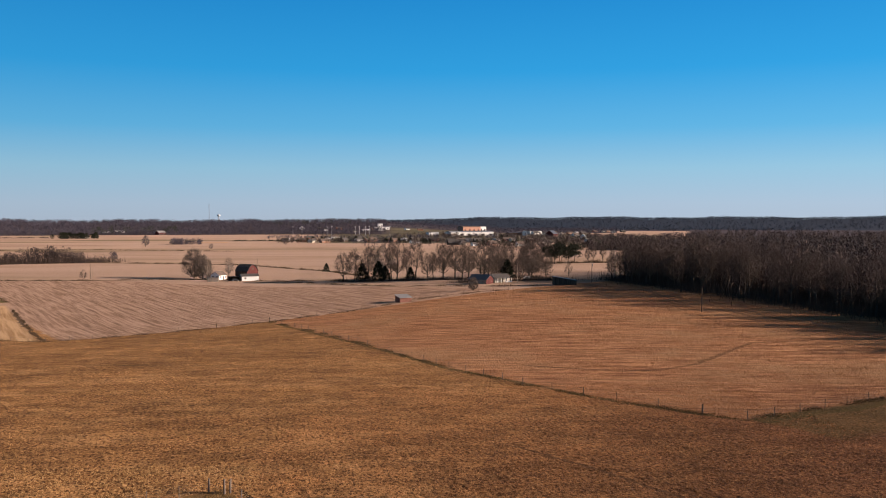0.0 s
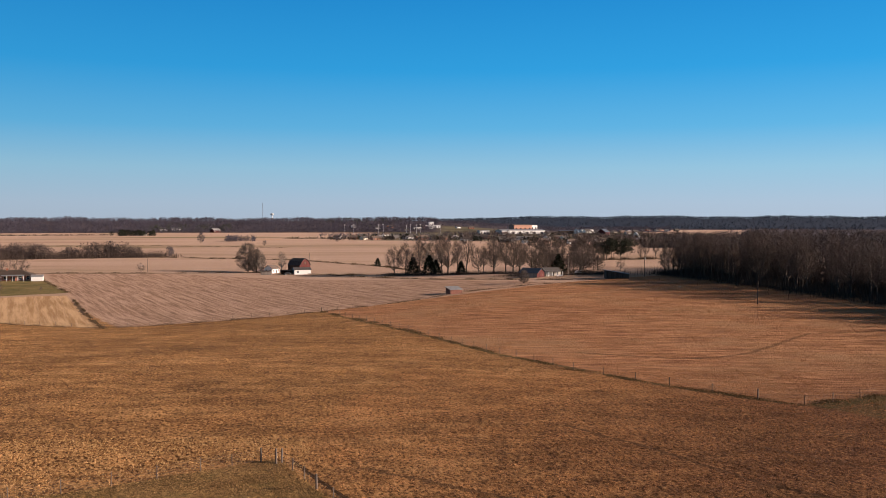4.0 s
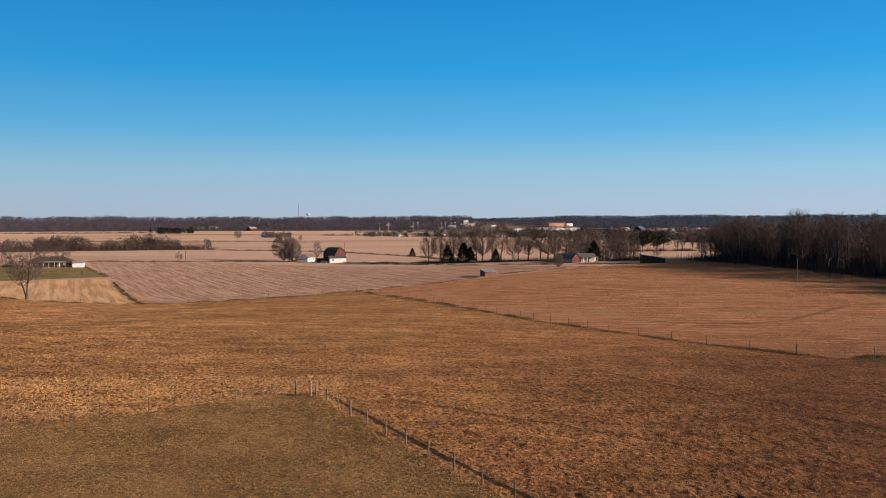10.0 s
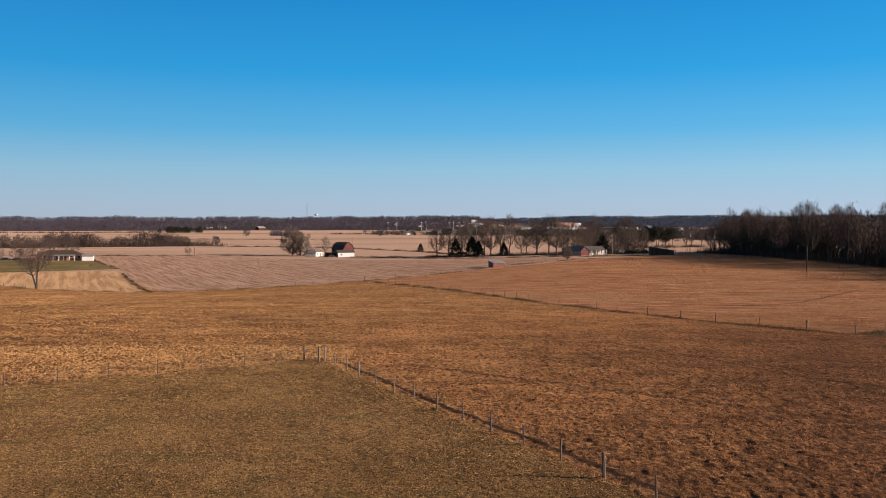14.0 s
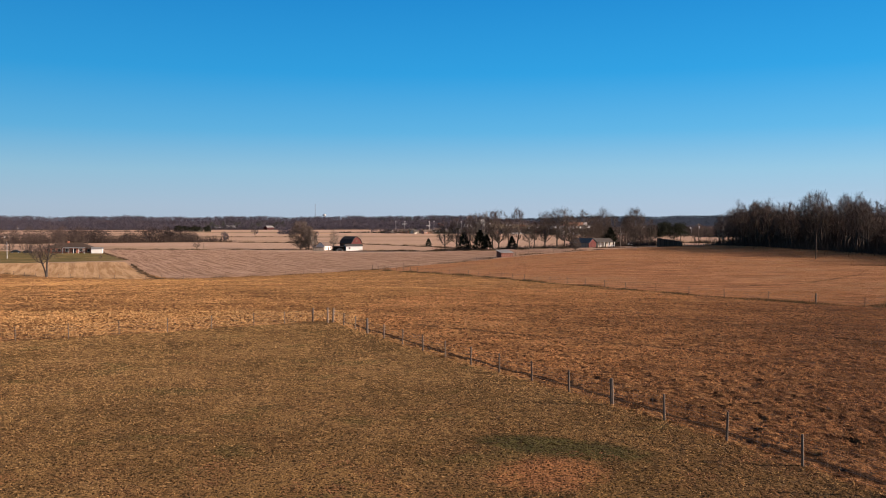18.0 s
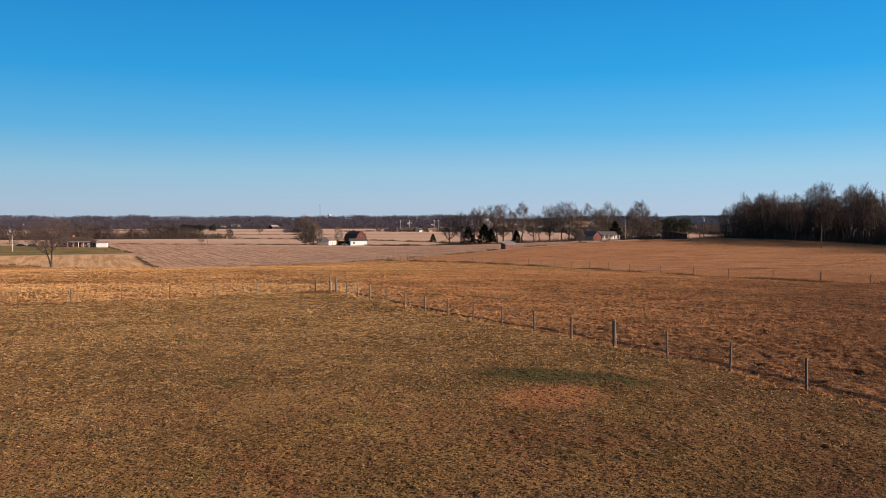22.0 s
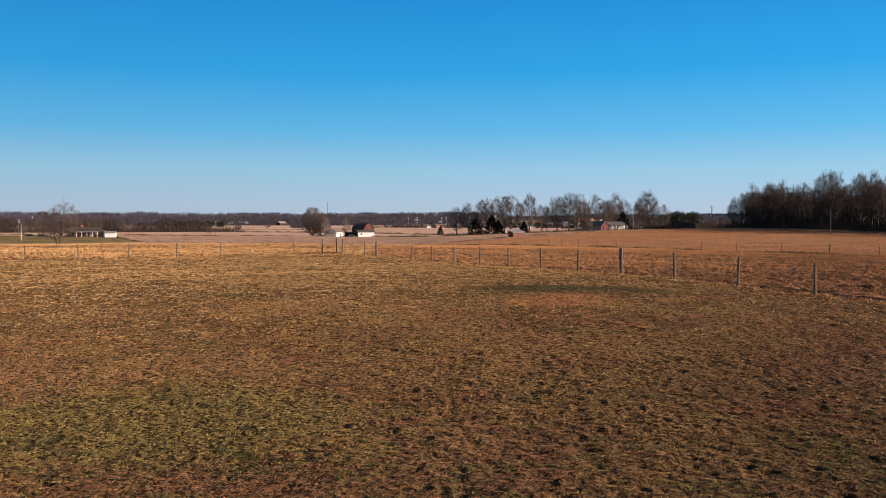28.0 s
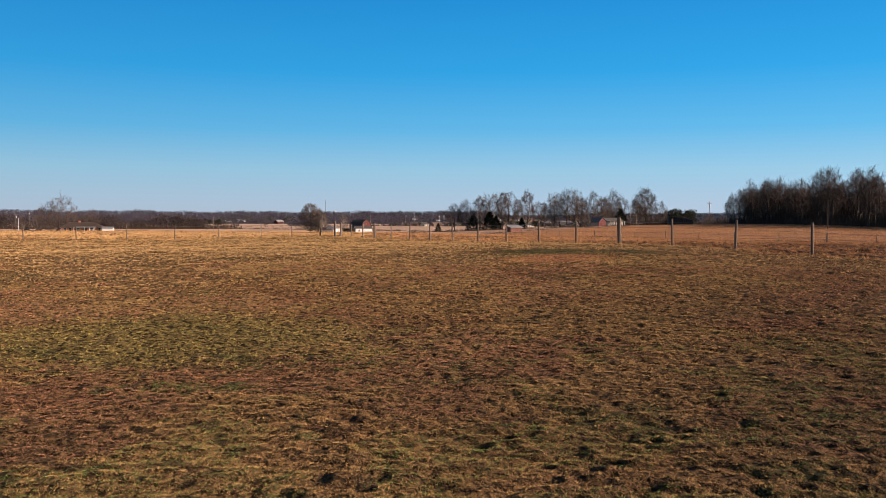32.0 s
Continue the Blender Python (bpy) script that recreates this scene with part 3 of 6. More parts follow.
def turf(x, y):
    """Lumps of the turf: tussocks in the pasture, lower ones in the mown yard."""
    yard = in_yard(x, y)
    a = lattice_noise(x * 2.6, y * 2.6, 1) * 0.35 + lattice_noise(x * 7.5, y * 7.5, 2) * 0.52 + lattice_noise(x * 0.9, y * 0.9, 3) * 0.6
    b = lattice_noise(x * 1.4, y * 1.4, 4) * 0.6 + lattice_noise(x * 3.3, y * 3.3, 5) * 0.6
    return np.where(yard, 0.05 * a, 0.11 * b)


def surface(x, y):
    """Height of the turf itself."""
    d = np.hypot(x, y)
    return land(x, y) + turf(x, y) * np.clip(1.3 - d / 260, 0, 1) + 0.06 * lattice_noise(x * 0.2, y * 0.2, 7) * np.clip(1.2 - d / 500, 0, 1)


# ---- ground: one sheet to the horizon ----
def build_ground():
    radii, r = [0.0, 1.2], 1.2
    while r < 4950:
        r *= 1.06 if r < 4 else 1.0065 if r < 135 else 1.012 if r < 240 else 1.03
        radii.append(min(r, 4990))
    radii = np.array(radii)
    front = np.radians(np.linspace(-34, 42, 430))
    back = np.radians(np.linspace(42, 326, 72)[1:-1])
    ang = np.concatenate([front, back])
    rr, aa = np.meshgrid(radii[1:], ang, indexing="ij")
    x, y = rr * np.sin(aa), rr * np.cos(aa)
    z = surface(x, y)
    m, k = x.shape
    verts = np.concatenate([[[0, 0, gz(0, 0)]], np.stack([x, y, z], -1).reshape(-1, 3)])
    i, j = np.meshgrid(np.arange(m - 1), np.arange(k), indexing="ij")
    j2 = (j + 1) % k
    q = np.stack([1 + i * k + j, 1 + i * k + j2, 1 + (i + 1) * k + j2, 1 + (i + 1) * k + j], -1).reshape(-1, 4)[:, ::-1]
    j = np.arange(k)
    fan = np.stack([np.zeros(k, int), 1 + j, 1 + (j + 1) % k], -1)
    tris = np.concatenate([q[:, [0, 1, 2]], q[:, [0, 2, 3]], fan])
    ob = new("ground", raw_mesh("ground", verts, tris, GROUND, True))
    tagged(ob, "rolling winter farmland of dormant grass, hay field and stubble", "ground", kind="structure")


build_ground()


# ---- scattered slivers: grass, weeds, twigs ----
def slivers(base, tip, width, rng):
    """One triangle for each base and tip."""
    n = len(base)
    side = rng.normal(size=(n, 3)) * (1, 1, 0.25)
    d = tip - base
    side -= d * (np.sum(side * d, 1) / np.maximum(np.sum(d * d, 1), 1e-9))[:, None]
    side *= (np.asarray(width) / np.maximum(np.linalg.norm(side, axis=1), 1e-6) / 2).reshape(-1, 1)
    v = np.stack([base - side, base + side, tip], 1).reshape(-1, 3)
    return v, np.arange(3 * n).reshape(-1, 3)


def prisms(p0, p1, r0, r1, sides=4):
    """Tapered open tubes from p0 to p1."""
    n = len(p0)
    d = p1 - p0
    d = d / np.maximum(np.linalg.norm(d, axis=1), 1e-9)[:, None]
    up = np.where(np.abs(d[:, 2:3]) > 0.9, np.array([[1.0, 0, 0]]), np.array([[0, 0, 1.0]]))
    u = np.cross(d, up)
    u /= np.linalg.norm(u, axis=1)[:, None]
    w = np.cross(d, u)
    a = np.arange(sides) * 2 * np.pi / sides
    ring = u[:, None] * np.cos(a)[None, :, None] + w[:, None] * np.sin(a)[None, :, None]
    v = np.concatenate([p0[:, None] + ring * np.reshape(r0, (-1, 1, 1)), p1[:, None] + ring * np.reshape(r1, (-1, 1, 1))], 1)
    k = np.arange(sides)
    f = np.stack([k, (k + 1) % sides, sides + (k + 1) % sides, sides + k], 1)
    faces = (np.arange(n)[:, None, None] * 2 * sides + f[None]).reshape(-1, 4)
    return v.reshape(-1, 3), faces


def ball(n, rng, lo=0.0):
    """Points spread through a unit ball, none nearer its middle than lo."""
    d = rng.normal(size=(n, 3))
    d /= np.linalg.norm(d, axis=1)[:, None]
    return d * (lo ** 3 + (1 - lo ** 3) * rng.random(n)[:, None]) ** (1 / 3)


def limb(p0, p1, r0, r1, rng, arch=0.12, steps=3):
    """Crooked limbs from p0 to p1 that rise as they go, as rows of tubes."""
    L = np.linalg.norm(p1 - p0, axis=1)[:, None]
    pts = [p0]
    for k in range(1, steps):
        t = k / steps
        wave = rng.normal(size=p0.shape) * 0.05 * L
        wave[:, 2] -= arch * L[:, 0] * math.sin(math.pi * t)
        pts.append(p0 + (p1 - p0) * t + wave)
    pts.append(p1)
    rr = [r0 + (r1 - r0) * k / steps for k in range(steps + 1)]
    return pts, [(pts[k], pts[k + 1], rr[k], rr[k + 1]) for k in range(steps)]


def along_limb(pts, idx, t):
    P = np.stack(pts)
    s = t * (len(pts) - 1)
    k = np.minimum(s.astype(int), len(pts) - 2)
    u = (s - k)[:, None]
    return P[k, idx] * (1 - u) + P[k + 1, idx] * u


def bare_tree(seed, height, spread=0.33, bole=0.22, limbs=10, tips=240, twigs=7, twig_w=0.05, sides=4, fine=2):
    """Arrays of a leafless broadleaf with a rounded crown: wood quads and twig triangles, foot at the origin."""
    rng = np.random.default_rng(seed)
    z0 = bole * height * 0.85
    mid, half = (height + z0) / 2, (height - z0) / 2
    shape = np.array([spread * height, spread * height, half])
    centre = np.array([0, 0, mid])

    def crown(n, lo):
        u = ball(n, rng, lo)
        p = u * shape
        p[:, :2] *= (1.0 - 0.28 * u[:, 2:3])
        return p * (0.86 + 0.14 * rng.random((n, 1))) + centre

    k = 6
    top = 0.80 * height
    zs = np.linspace(0, top, k + 1)
    bend = np.cumsum(rng.normal(size=(k + 1, 2)) * height * 0.012, 0)
    bend -= bend[0]
    pts = np.column_stack([bend, zs])
    r_trunk = height * 0.017 * np.array([1.3, 1.0, 0.88, 0.7, 0.5, 0.3, 0.12])
    W = [(pts[:-1], pts[1:], r_trunk[:-1], r_trunk[1:])]
    # main limbs
    g = crown(limbs * 14, 0.45)
    ends = [g[0]]
    for _ in range(limbs - 1):
        d = np.min(np.linalg.norm((g[:, None] - np.array(ends)[None]) / shape, axis=2), axis=1)
        ends.append(g[np.argmax(d)])
    ends = np.array(ends)
    leave = np.clip((ends[:, 2] - np.hypot(ends[:, 0], ends[:, 1]) * 1.15) / top, bole * (0.75 + 0.4 * rng.random(limbs)), 0.9)
    foot = np.column_stack([np.interp(leave * top, zs, pts[:, i]) for i in (0, 1, 2)])
    rl = np.interp(leave * top, zs, r_trunk) * 0.6
    lp, rows = limb(foot, ends, rl, rl * 0.3, rng)
    W += rows
    # branches and branchlets to every tip
    tip = crown(tips, 0.35)
    owner = np.argmin(np.linalg.norm((tip[:, None] - ends[None]) / shape, axis=2), axis=1)
    n2 = limbs * 5
    sub = crown(n2, 0.5)
    so = np.argmin(np.linalg.norm((sub[:, None] - ends[None]) / shape, axis=2), axis=1)
    sub = sub * 0.75 + ends[so] * 0.25
    sp, rows = limb(along_limb(lp, so, 0.3 + 0.6 * rng.random(n2)), sub, rl[so] * 0.38, rl[so] * 0.14, rng, 0.08)
    if sides > 3:
        W += rows
    near = np.linalg.norm(tip[:, None] - sub[None], axis=2) + 1e6 * (so[None] != owner[:, None])
    to = np.argmin(near, axis=1)
    rb = rl[so[to]] * 0.15
    bp, rows = limb(along_limb(sp, to, 0.25 + 0.7 * rng.random(tips)), tip, rb, rb * 0.35, rng, 0.05, 2)
    if sides > 3:
        W += rows
    # twigs
    idx = np.repeat(np.arange(tips), twigs)
    b = along_limb(bp, idx, 0.3 + 0.7 * rng.random(len(idx)))
    way = (tip - bp[0])[idx]
    way /= np.maximum(np.linalg.norm(way, axis=1), 1e-6)[:, None]
    out = b - centre
    out /= np.maximum(np.linalg.norm(out, axis=1), 1e-6)[:, None]
    way = way * 0.6 + out * 0.35 + rng.normal(size=b.shape) * 0.5 + (0, 0, 0.12)
    way /= np.linalg.norm(way, axis=1)[:, None]
    e = b + way * (height * 0.075 * (0.5 + 0.8 * rng.random(len(b))))[:, None]
    T = [(b, e, np.full(len(b), twig_w * 1.25))]
    if fine:
        j = np.repeat(np.arange(len(b)), fine)
        b2 = b[j] + (e - b)[j] * (0.25 + 0.6 * rng.random(len(j)))[:, None]
        w2 = (e - b)[j] * 0.5 + rng.normal(size=b2.shape) * height * 0.02
        T.append((b2, b2 + w2, np.full(len(b2), twig_w)))
    wv, wf = prisms(*[np.concatenate([w[i] for w in W]) for i in range(4)], sides=sides)
    tv, tf = slivers(np.concatenate([a[0] for a in T]), np.concatenate([a[1] for a in T]), np.concatenate([a[2] for a in T]), rng)
    return wv, wf, tv, tf


def pine_crown(seed, height, width, clumps=60, sprays=40, size=0.75):
    """Arrays of an old pine's flat-topped crown: many rounded clumps of needles."""
    rng = np.random.default_rng(seed)
    c = ball(clumps, rng, 0.3) * (width / 2, width / 2, height * 0.36) + (0, 0, height * 0.60)
    c[:, 2] = np.minimum(c[:, 2], height * 0.93)
    k = np.repeat(np.arange(clumps), sprays)
    p = c[k] + rng.normal(size=(len(k), 3)) * (width * 0.075, width * 0.075, width * 0.05)
    way = rng.normal(size=p.shape) + (0, 0, 0.5)
    way /= np.linalg.norm(way, axis=1)[:, None]
    return slivers(p, p + way * (size * (0.6 + 0.7 * rng.random(len(k))))[:, None], size * 0.5, rng)


def evergreen(seed, height, width, n=900, size=0.6, foot=0.05, rounded=1.0):
    """Arrays of a conifer's needles: clumps of short sprays on a rough cone."""
    rng = np.random.default_rng(seed)
    t = foot + (1 - foot) * rng.random(n) ** 0.8
    lob = 1 + 0.22 * np.sin(rng.random() * 6 + 5 * t * 6)
    az = rng.random(n) * 2 * np.pi
    r = width / 2 * (1 - t ** (1.2 * rounded)) * lob * np.sqrt(0.25 + 0.75 * rng.random(n))
    p = np.column_stack([r * np.cos(az), r * np.sin(az), t * height])
    way = np.column_stack([np.cos(az), np.sin(az), 0.5 + 0.5 * rng.random(n)]) + 0.5 * rng.normal(size=(n, 3))
    way /= np.linalg.norm(way, axis=1)[:, None]
    return slivers(p, p + way * (size * (0.6 + 0.8 * rng.random(n)))[:, None], size * 0.55, rng)


def tree_maker(name, arrays, wood, twig, label, category="tree", group=""):
    """A tree as a thing with trunk and crown, at the origin, to be copied."""
    wv, wf, tv, tf = arrays
    e = thing(name, Matrix(), label, category, group)
    link_mesh("trunk", raw_mesh("trunk", wv, wf, wood, True), e)
    link_mesh("crown", raw_mesh("crown", tv, tf, twig), e)
    return e


def conifer_maker(name, height, width, seed, leaf, label, n=900, size=0.6, foot=0.05, rounded=1.0, category="tree", group=""):
    e = thing(name, Matrix(), label, category, group)
    bm = bmesh.new()
    rod(bm, (0, 0, -0.2), (0, 0, height * 0.9), height * 0.018, height * 0.004, 6)
    part("trunk", bm, BARK, e)
    tv, tf = pine_crown(seed, height, width) if rounded > 2 else evergreen(seed, height, width, n, size, foot, rounded)
    link_mesh("crown", raw_mesh("crown", tv, tf, leaf), e)
    return e


def stand(x, y, turn=0.0, s=1.0, lean=0.0, sink=0.12):
    """The pose of a thing that stands on the ground, turned about the upright by degrees."""
    return Matrix.Translation((x, y, gz(x, y) - sink)) @ Matrix.Rotation(radians(turn), 4, "Z") @ Matrix.Rotation(radians(lean), 4, "X") @ Matrix.Diagonal((s, s, s, 1))


def place_first(ob, m):
    ob.matrix_basis = m
    return ob


class Kind:
    """Copies of a few models: the first of each is used itself."""

    def __init__(self, *models):
        self.models, self.n = list(models), 0

    def put(self, m, label="", group=""):
        ob = self.models[self.n % len(self.models)]
        if self.n >= len(self.models):
            c = copy_thing(ob, Matrix())
            c.matrix_basis = m
        else:
            c = place_first(ob, m)
        self.n += 1
        return tagged(c, label, group=group)


def merged(arrays, places):
    """Joins triangles of several models at many places (x, y, z, turn, scale, model)."""
    V, F, off = [], [], 0
    for x, y, z, a, s, k in places:
        v, f = arrays[k]
        c, d = math.cos(a) * s, math.sin(a) * s
        V.append(np.column_stack([v[:, 0] * c - v[:, 1] * d + x, v[:, 0] * d + v[:, 1] * c + y, v[:, 2] * s + z]))
        F.append(f + off)
        off += len(v)
    return np.concatenate(V), np.concatenate(F)


def as_tris(wv, wf, tv, tf):
    q = np.concatenate([wf[:, [0, 1, 2]], wf[:, [0, 2, 3]]])
    return np.concatenate([wv, tv]), np.concatenate([q, tf + len(wv)])


# ---- buildings ----
def window(parent, x, y, z, w, h, out=-1, side="y"):
    """A framed window, proud of the wall at x, y with its sill at z."""
    bm = bmesh.new()
    t = 0.09

    def slab(b, a0, z0, a1, z1, o0, o1):
        lo, hi = sorted((o0 * out, o1 * out))
        if side == "y":
            box(b, x + a0, y + lo, z0, x + a1, y + hi, z1)
        else:
            box(b, x + lo, y + a0, z0, x + hi, y + a1, z1)

    slab(bm, -w / 2 - t, z - t, -w / 2, z + h + t, -0.02, 0.06)
    slab(bm, w / 2, z - t, w / 2 + t, z + h + t, -0.02, 0.06)
    slab(bm, -w / 2, z - t, w / 2, z, -0.02, 0.08)
    slab(bm, -w / 2, z + h, w / 2, z + h + t, -0.02, 0.06)
    slab(bm, -w / 2, z + h / 2 - 0.03, w / 2, z + h / 2 + 0.03, -0.02, 0.05)
    fr = part("window", bm, WHITE, parent, "white window frame")
    bm = bmesh.new()
    slab(bm, -w / 2, z, w / 2, z + h, -0.02, 0.02)
    part("pane", bm, GLASS, fr)


def door(parent, x, y, z, w, h, mat=DARK, out=-1, side="y", label=""):
    bm = bmesh.new()
    lo, hi = sorted((-0.02 * out, 0.05 * out))
    if side == "y":
        box(bm, x - w / 2, y + lo, z, x + w / 2, y + hi, z + h)
    else:
        box(bm, x + lo, y - w / 2, z, x + hi, y + w / 2, z + h)
    d = part("door", bm, mat, parent, label)
    bm = bmesh.new()
    if side == "y":
        box(bm, x + w * 0.36, y + out * 0.05 - 0.03, z + h * 0.45, x + w * 0.42, y + out * 0.05 + 0.03, z + h * 0.52)
    else:
        box(bm, x + out * 0.05 - 0.03, y + w * 0.36, z + h * 0.45, x + out * 0.05 + 0.03, y + w * 0.42, z + h * 0.52)
    part("handle", bm, STEEL, d)


def gable_building(name, m, w, d, eave, ridge, wall, roof, label, category, over=0.4, end_wall=None, front=True, hip=0.0, group=""):
    """Walls and a pitched roof; the ridge runs along x. Front is -y."""
    e = thing(name, m, label, category, group)
    t = 0.2
    ys = (-d / 2, d / 2 - t)
    for i, y in enumerate(ys):
        if i == 0 and not front:
            continue
        bm = bmesh.new()
        box(bm, -w / 2 + t, y, -0.6, w / 2 - t, y + t, eave)
        part("wall", bm, wall, e)
    for sx in (-1, 1):
        bm = bmesh.new()
        if hip:
            box(bm, sx * w / 2 - (t if sx > 0 else 0), -d / 2, -0.6, sx * w / 2 + (t if sx < 0 else 0), d / 2, eave)
        else:
            poly = [(-d / 2, -0.6), (d / 2, -0.6), (d / 2, eave), (0, ridge - 0.02), (-d / 2, eave)]
            prism(bm, poly, 0, t)
            mm = Matrix(((0, 1, 0, sx * w / 2 - (t if sx > 0 else 0)), (1, 0, 0, 0), (0, 0, 1, 0), (0, 0, 0, 1)))
            bmesh.ops.transform(bm, matrix=mm, verts=bm.verts)
            bmesh.ops.recalc_face_normals(bm, faces=bm.faces)
        part("wall", bm, end_wall or wall, e)
    th = 0.14
    rise = ridge - eave
    drop = rise * over / (d / 2)
    if hip:
        bm = bmesh.new()
        x, y, z0 = w / 2 + over, d / 2 + over, eave - drop
        lo = [bm.verts.new(p) for p in ((-x, -y, z0), (x, -y, z0), (x, y, z0), (-x, y, z0))]
        r = [bm.verts.new(p) for p in ((-w / 2 + hip, 0, ridge), (w / 2 - hip, 0, ridge))]
        bm.faces.new((lo[0], lo[1], r[1], r[0]))
        bm.faces.new((lo[1], lo[2], r[1]))
        bm.faces.new((lo[2], lo[3], r[0], r[1]))
        bm.faces.new((lo[3], lo[0], r[0]))
        g = bmesh.ops.solidify(bm, geom=bm.faces[:], thickness=0.18)
        part("roof", bm, roof, e)
    else:
        for sy in (-1, 1):
            bm = bmesh.new()
            y = sy * (d / 2 + over)
            poly = [(0, ridge + 0.004 * (sy + 1)), (y, eave - drop), (y, eave - drop + th), (0, ridge + th + 0.004 * (sy + 1))]
            prism(bm, poly, -w / 2 - over, w / 2 + over)
            bmesh.ops.transform(bm, matrix=Matrix(((0, 1, 0, 0), (1, 0, 0, 0), (0, 0, 1, 0), (0, 0, 0, 1))), verts=bm.verts)
            bmesh.ops.recalc_face_normals(bm, faces=bm.faces)
            part("roof", bm, roof, e)
    return e


def gambrel_barn(m):
    e = thing("barn", m, "old red gambrel barn with a dark shingle roof beside farm sheds", "barn")
    w, L = 8.8, 9.0
    prof = [(-w / 2, 3.7), (-w / 2 * 0.62, 6.1), (0, 7.5), (w / 2 * 0.62, 6.1), (w / 2, 3.7)]
    for y in (-L / 2, L / 2 - 0.2):
        bm = bmesh.new()
        prism(bm, [(-w / 2, -0.6), (w / 2, -0.6)] + prof[::-1], y, y + 0.2)
        part("wall", bm, RED_BOARD, e)
    for x in (-w / 2, w / 2 - 0.2):
        bm = bmesh.new()
        box(bm, x, -L / 2 + 0.2, -0.6, x + 0.2, L / 2 - 0.2, 3.7)
        part("wall", bm, DARK_BOARD, e)
    for a, b in zip(prof[:-1], prof[1:]):
        bm = bmesh.new()
        prism(bm, [a, b, (b[0], b[1] + 0.16), (a[0], a[1] + 0.16)], -L / 2 - 0.4, L / 2 + 0.4)
        part("roof", bm, SHINGLE, e)
    door(e, 0, -L / 2, 0, 3.2, 3.4, RED_BOARD, label="wide sliding barn door")
    bm = bmesh.new()
    box(bm, -0.65, -L / 2 - 0.05, 4.4, 0.65, -L / 2 + 0.02, 5.7)
    part("hayloft_door", bm, DARK_BOARD, e)
    return e


def mono_shed(name, m, w, d, hi, lo, wall, roof, label, posts=0, category="shed"):
    """A shed whose roof falls from front (-y) to back, or with an open front on posts."""
    e = thing(name, m, label, category)
    t = 0.12
    bm = bmesh.new()
    box(bm, -w / 2, d / 2 - t, -0.5, w / 2, d / 2, lo)
    part("wall", bm, wall, e)
    for x in (-w / 2, w / 2 - t):
        bm = bmesh.new()
        prism(bm, [(-d / 2, -0.5), (d / 2 - t, -0.5), (d / 2 - t, lo), (-d / 2, hi)], 0, t)
        bmesh.ops.transform(bm, matrix=Matrix(((0, 1, 0, x), (1, 0, 0, 0), (0, 0, 1, 0), (0, 0, 0, 1))), verts=bm.verts)
        bmesh.ops.recalc_face_normals(bm, faces=bm.faces)
        part("wall", bm, wall, e)
    if posts:
        for i in range(posts):
            x = -w / 2 + t + (w - 2 * t) * (i + 0.5) / posts
            bm = bmesh.new()
            box(bm, x - 0.09, -d / 2, -0.5, x + 0.09, -d / 2 + 0.18, hi - 0.05)
            part("post", bm, wall, e)
        bm = bmesh.new()
        box(bm, -w / 2 + t, -d / 2 + 0.2, hi - 0.35, w / 2 - t, -d / 2 + 0.3, hi - 0.08)
        part("lintel", bm, GREY_BOARD, e)
    else:
        bm = bmesh.new()
        box(bm, -w / 2 + t, -d / 2, -0.5, w / 2 - t, -d / 2 + t, hi - 0.05)
        part("wall", bm, wall, e)
    bm = bmesh.new()
    s = (hi - lo) / d
    prism(bm, [(-d / 2 - 0.4, hi + s * 0.4), (d / 2 + 0.4, lo - s * 0.4), (d / 2 + 0.4, lo - s * 0.4 + 0.1), (-d / 2 - 0.4, hi + s * 0.4 + 0.1)], -w / 2 - 0.3, w / 2 + 0.3)
    bmesh.ops.transform(bm, matrix=Matrix(((0, 1, 0, 0), (1, 0, 0, 0), (0, 0, 1, 0), (0, 0, 0, 1))), verts=bm.verts)
    bmesh.ops.recalc_face_normals(bm, faces=bm.faces)
    part("roof", bm, roof, e)
    return e


# red farmstead
gambrel_barn(stand(-47.5, 508, 52))
g = gable_building("garage", stand(-43.5, 478.5, 17), 9.0, 6.0, 2.7, 3.7, WHITE, SHINGLE, "long white garage with a dark low roof", "garage", 0.3)
window(g, -2.6, -3.0, 1.1, 0.9, 0.9)
door(g, 1.6, -3.0, 0, 2.6, 2.2, WHITE, label="white roll-up garage door")
mono_shed("carport", stand(-51.2, 478, 0), 6.0, 5.0, 2.6, 2.3, DARK_BOARD, SHINGLE, "dark open carport beside the white garage", 3, "carport")
h = gable_building("farmhouse", stand(-60.8, 490, 62), 6.5, 5.5, 2.7, 4.5, WHITE, SHINGLE_BROWN, "small white gabled farmhouse under bare trees", "house")
door(h, 0.4, -2.75, 0, 1.0, 2.05, DARK_BOARD)
for x in (-2.0, 2.2):
    window(h, x, -2.75, 0.9, 0.9, 1.2)
for y in (-1.3, 1.3):
    window(h, -3.25, y, 0.9, 0.9, 1.2, -1, "x")
mono_shed("shed", stand(-61.5, 473, 4), 5.5, 3.0, 2.3, 2.0, GREY_BOARD, TIN, "low grey board shed with a tin roof by the farm track")
# field shed
mono_shed("field_shed", stand(25.6, 318.0, 205), 4.8, 3.4, 2.5, 1.7, RUST_BOARD, TIN, "weathered red open livestock shed standing in the field", 3)

# grey and red barn, white house, open tin barn
b = gable_building("barn", stand(65.3, 383, -37), 8.6, 7.0, 2.3, 4.1, GREY_BOARD, TIN_BLUE, "weathered barn with a blue-grey tin roof and red gable", "barn", 0.4, RED_BOARD)
door(b, 4.3, 0, 0, 2.6, 2.3, RED_BOARD, 1, "x", "red barn door")
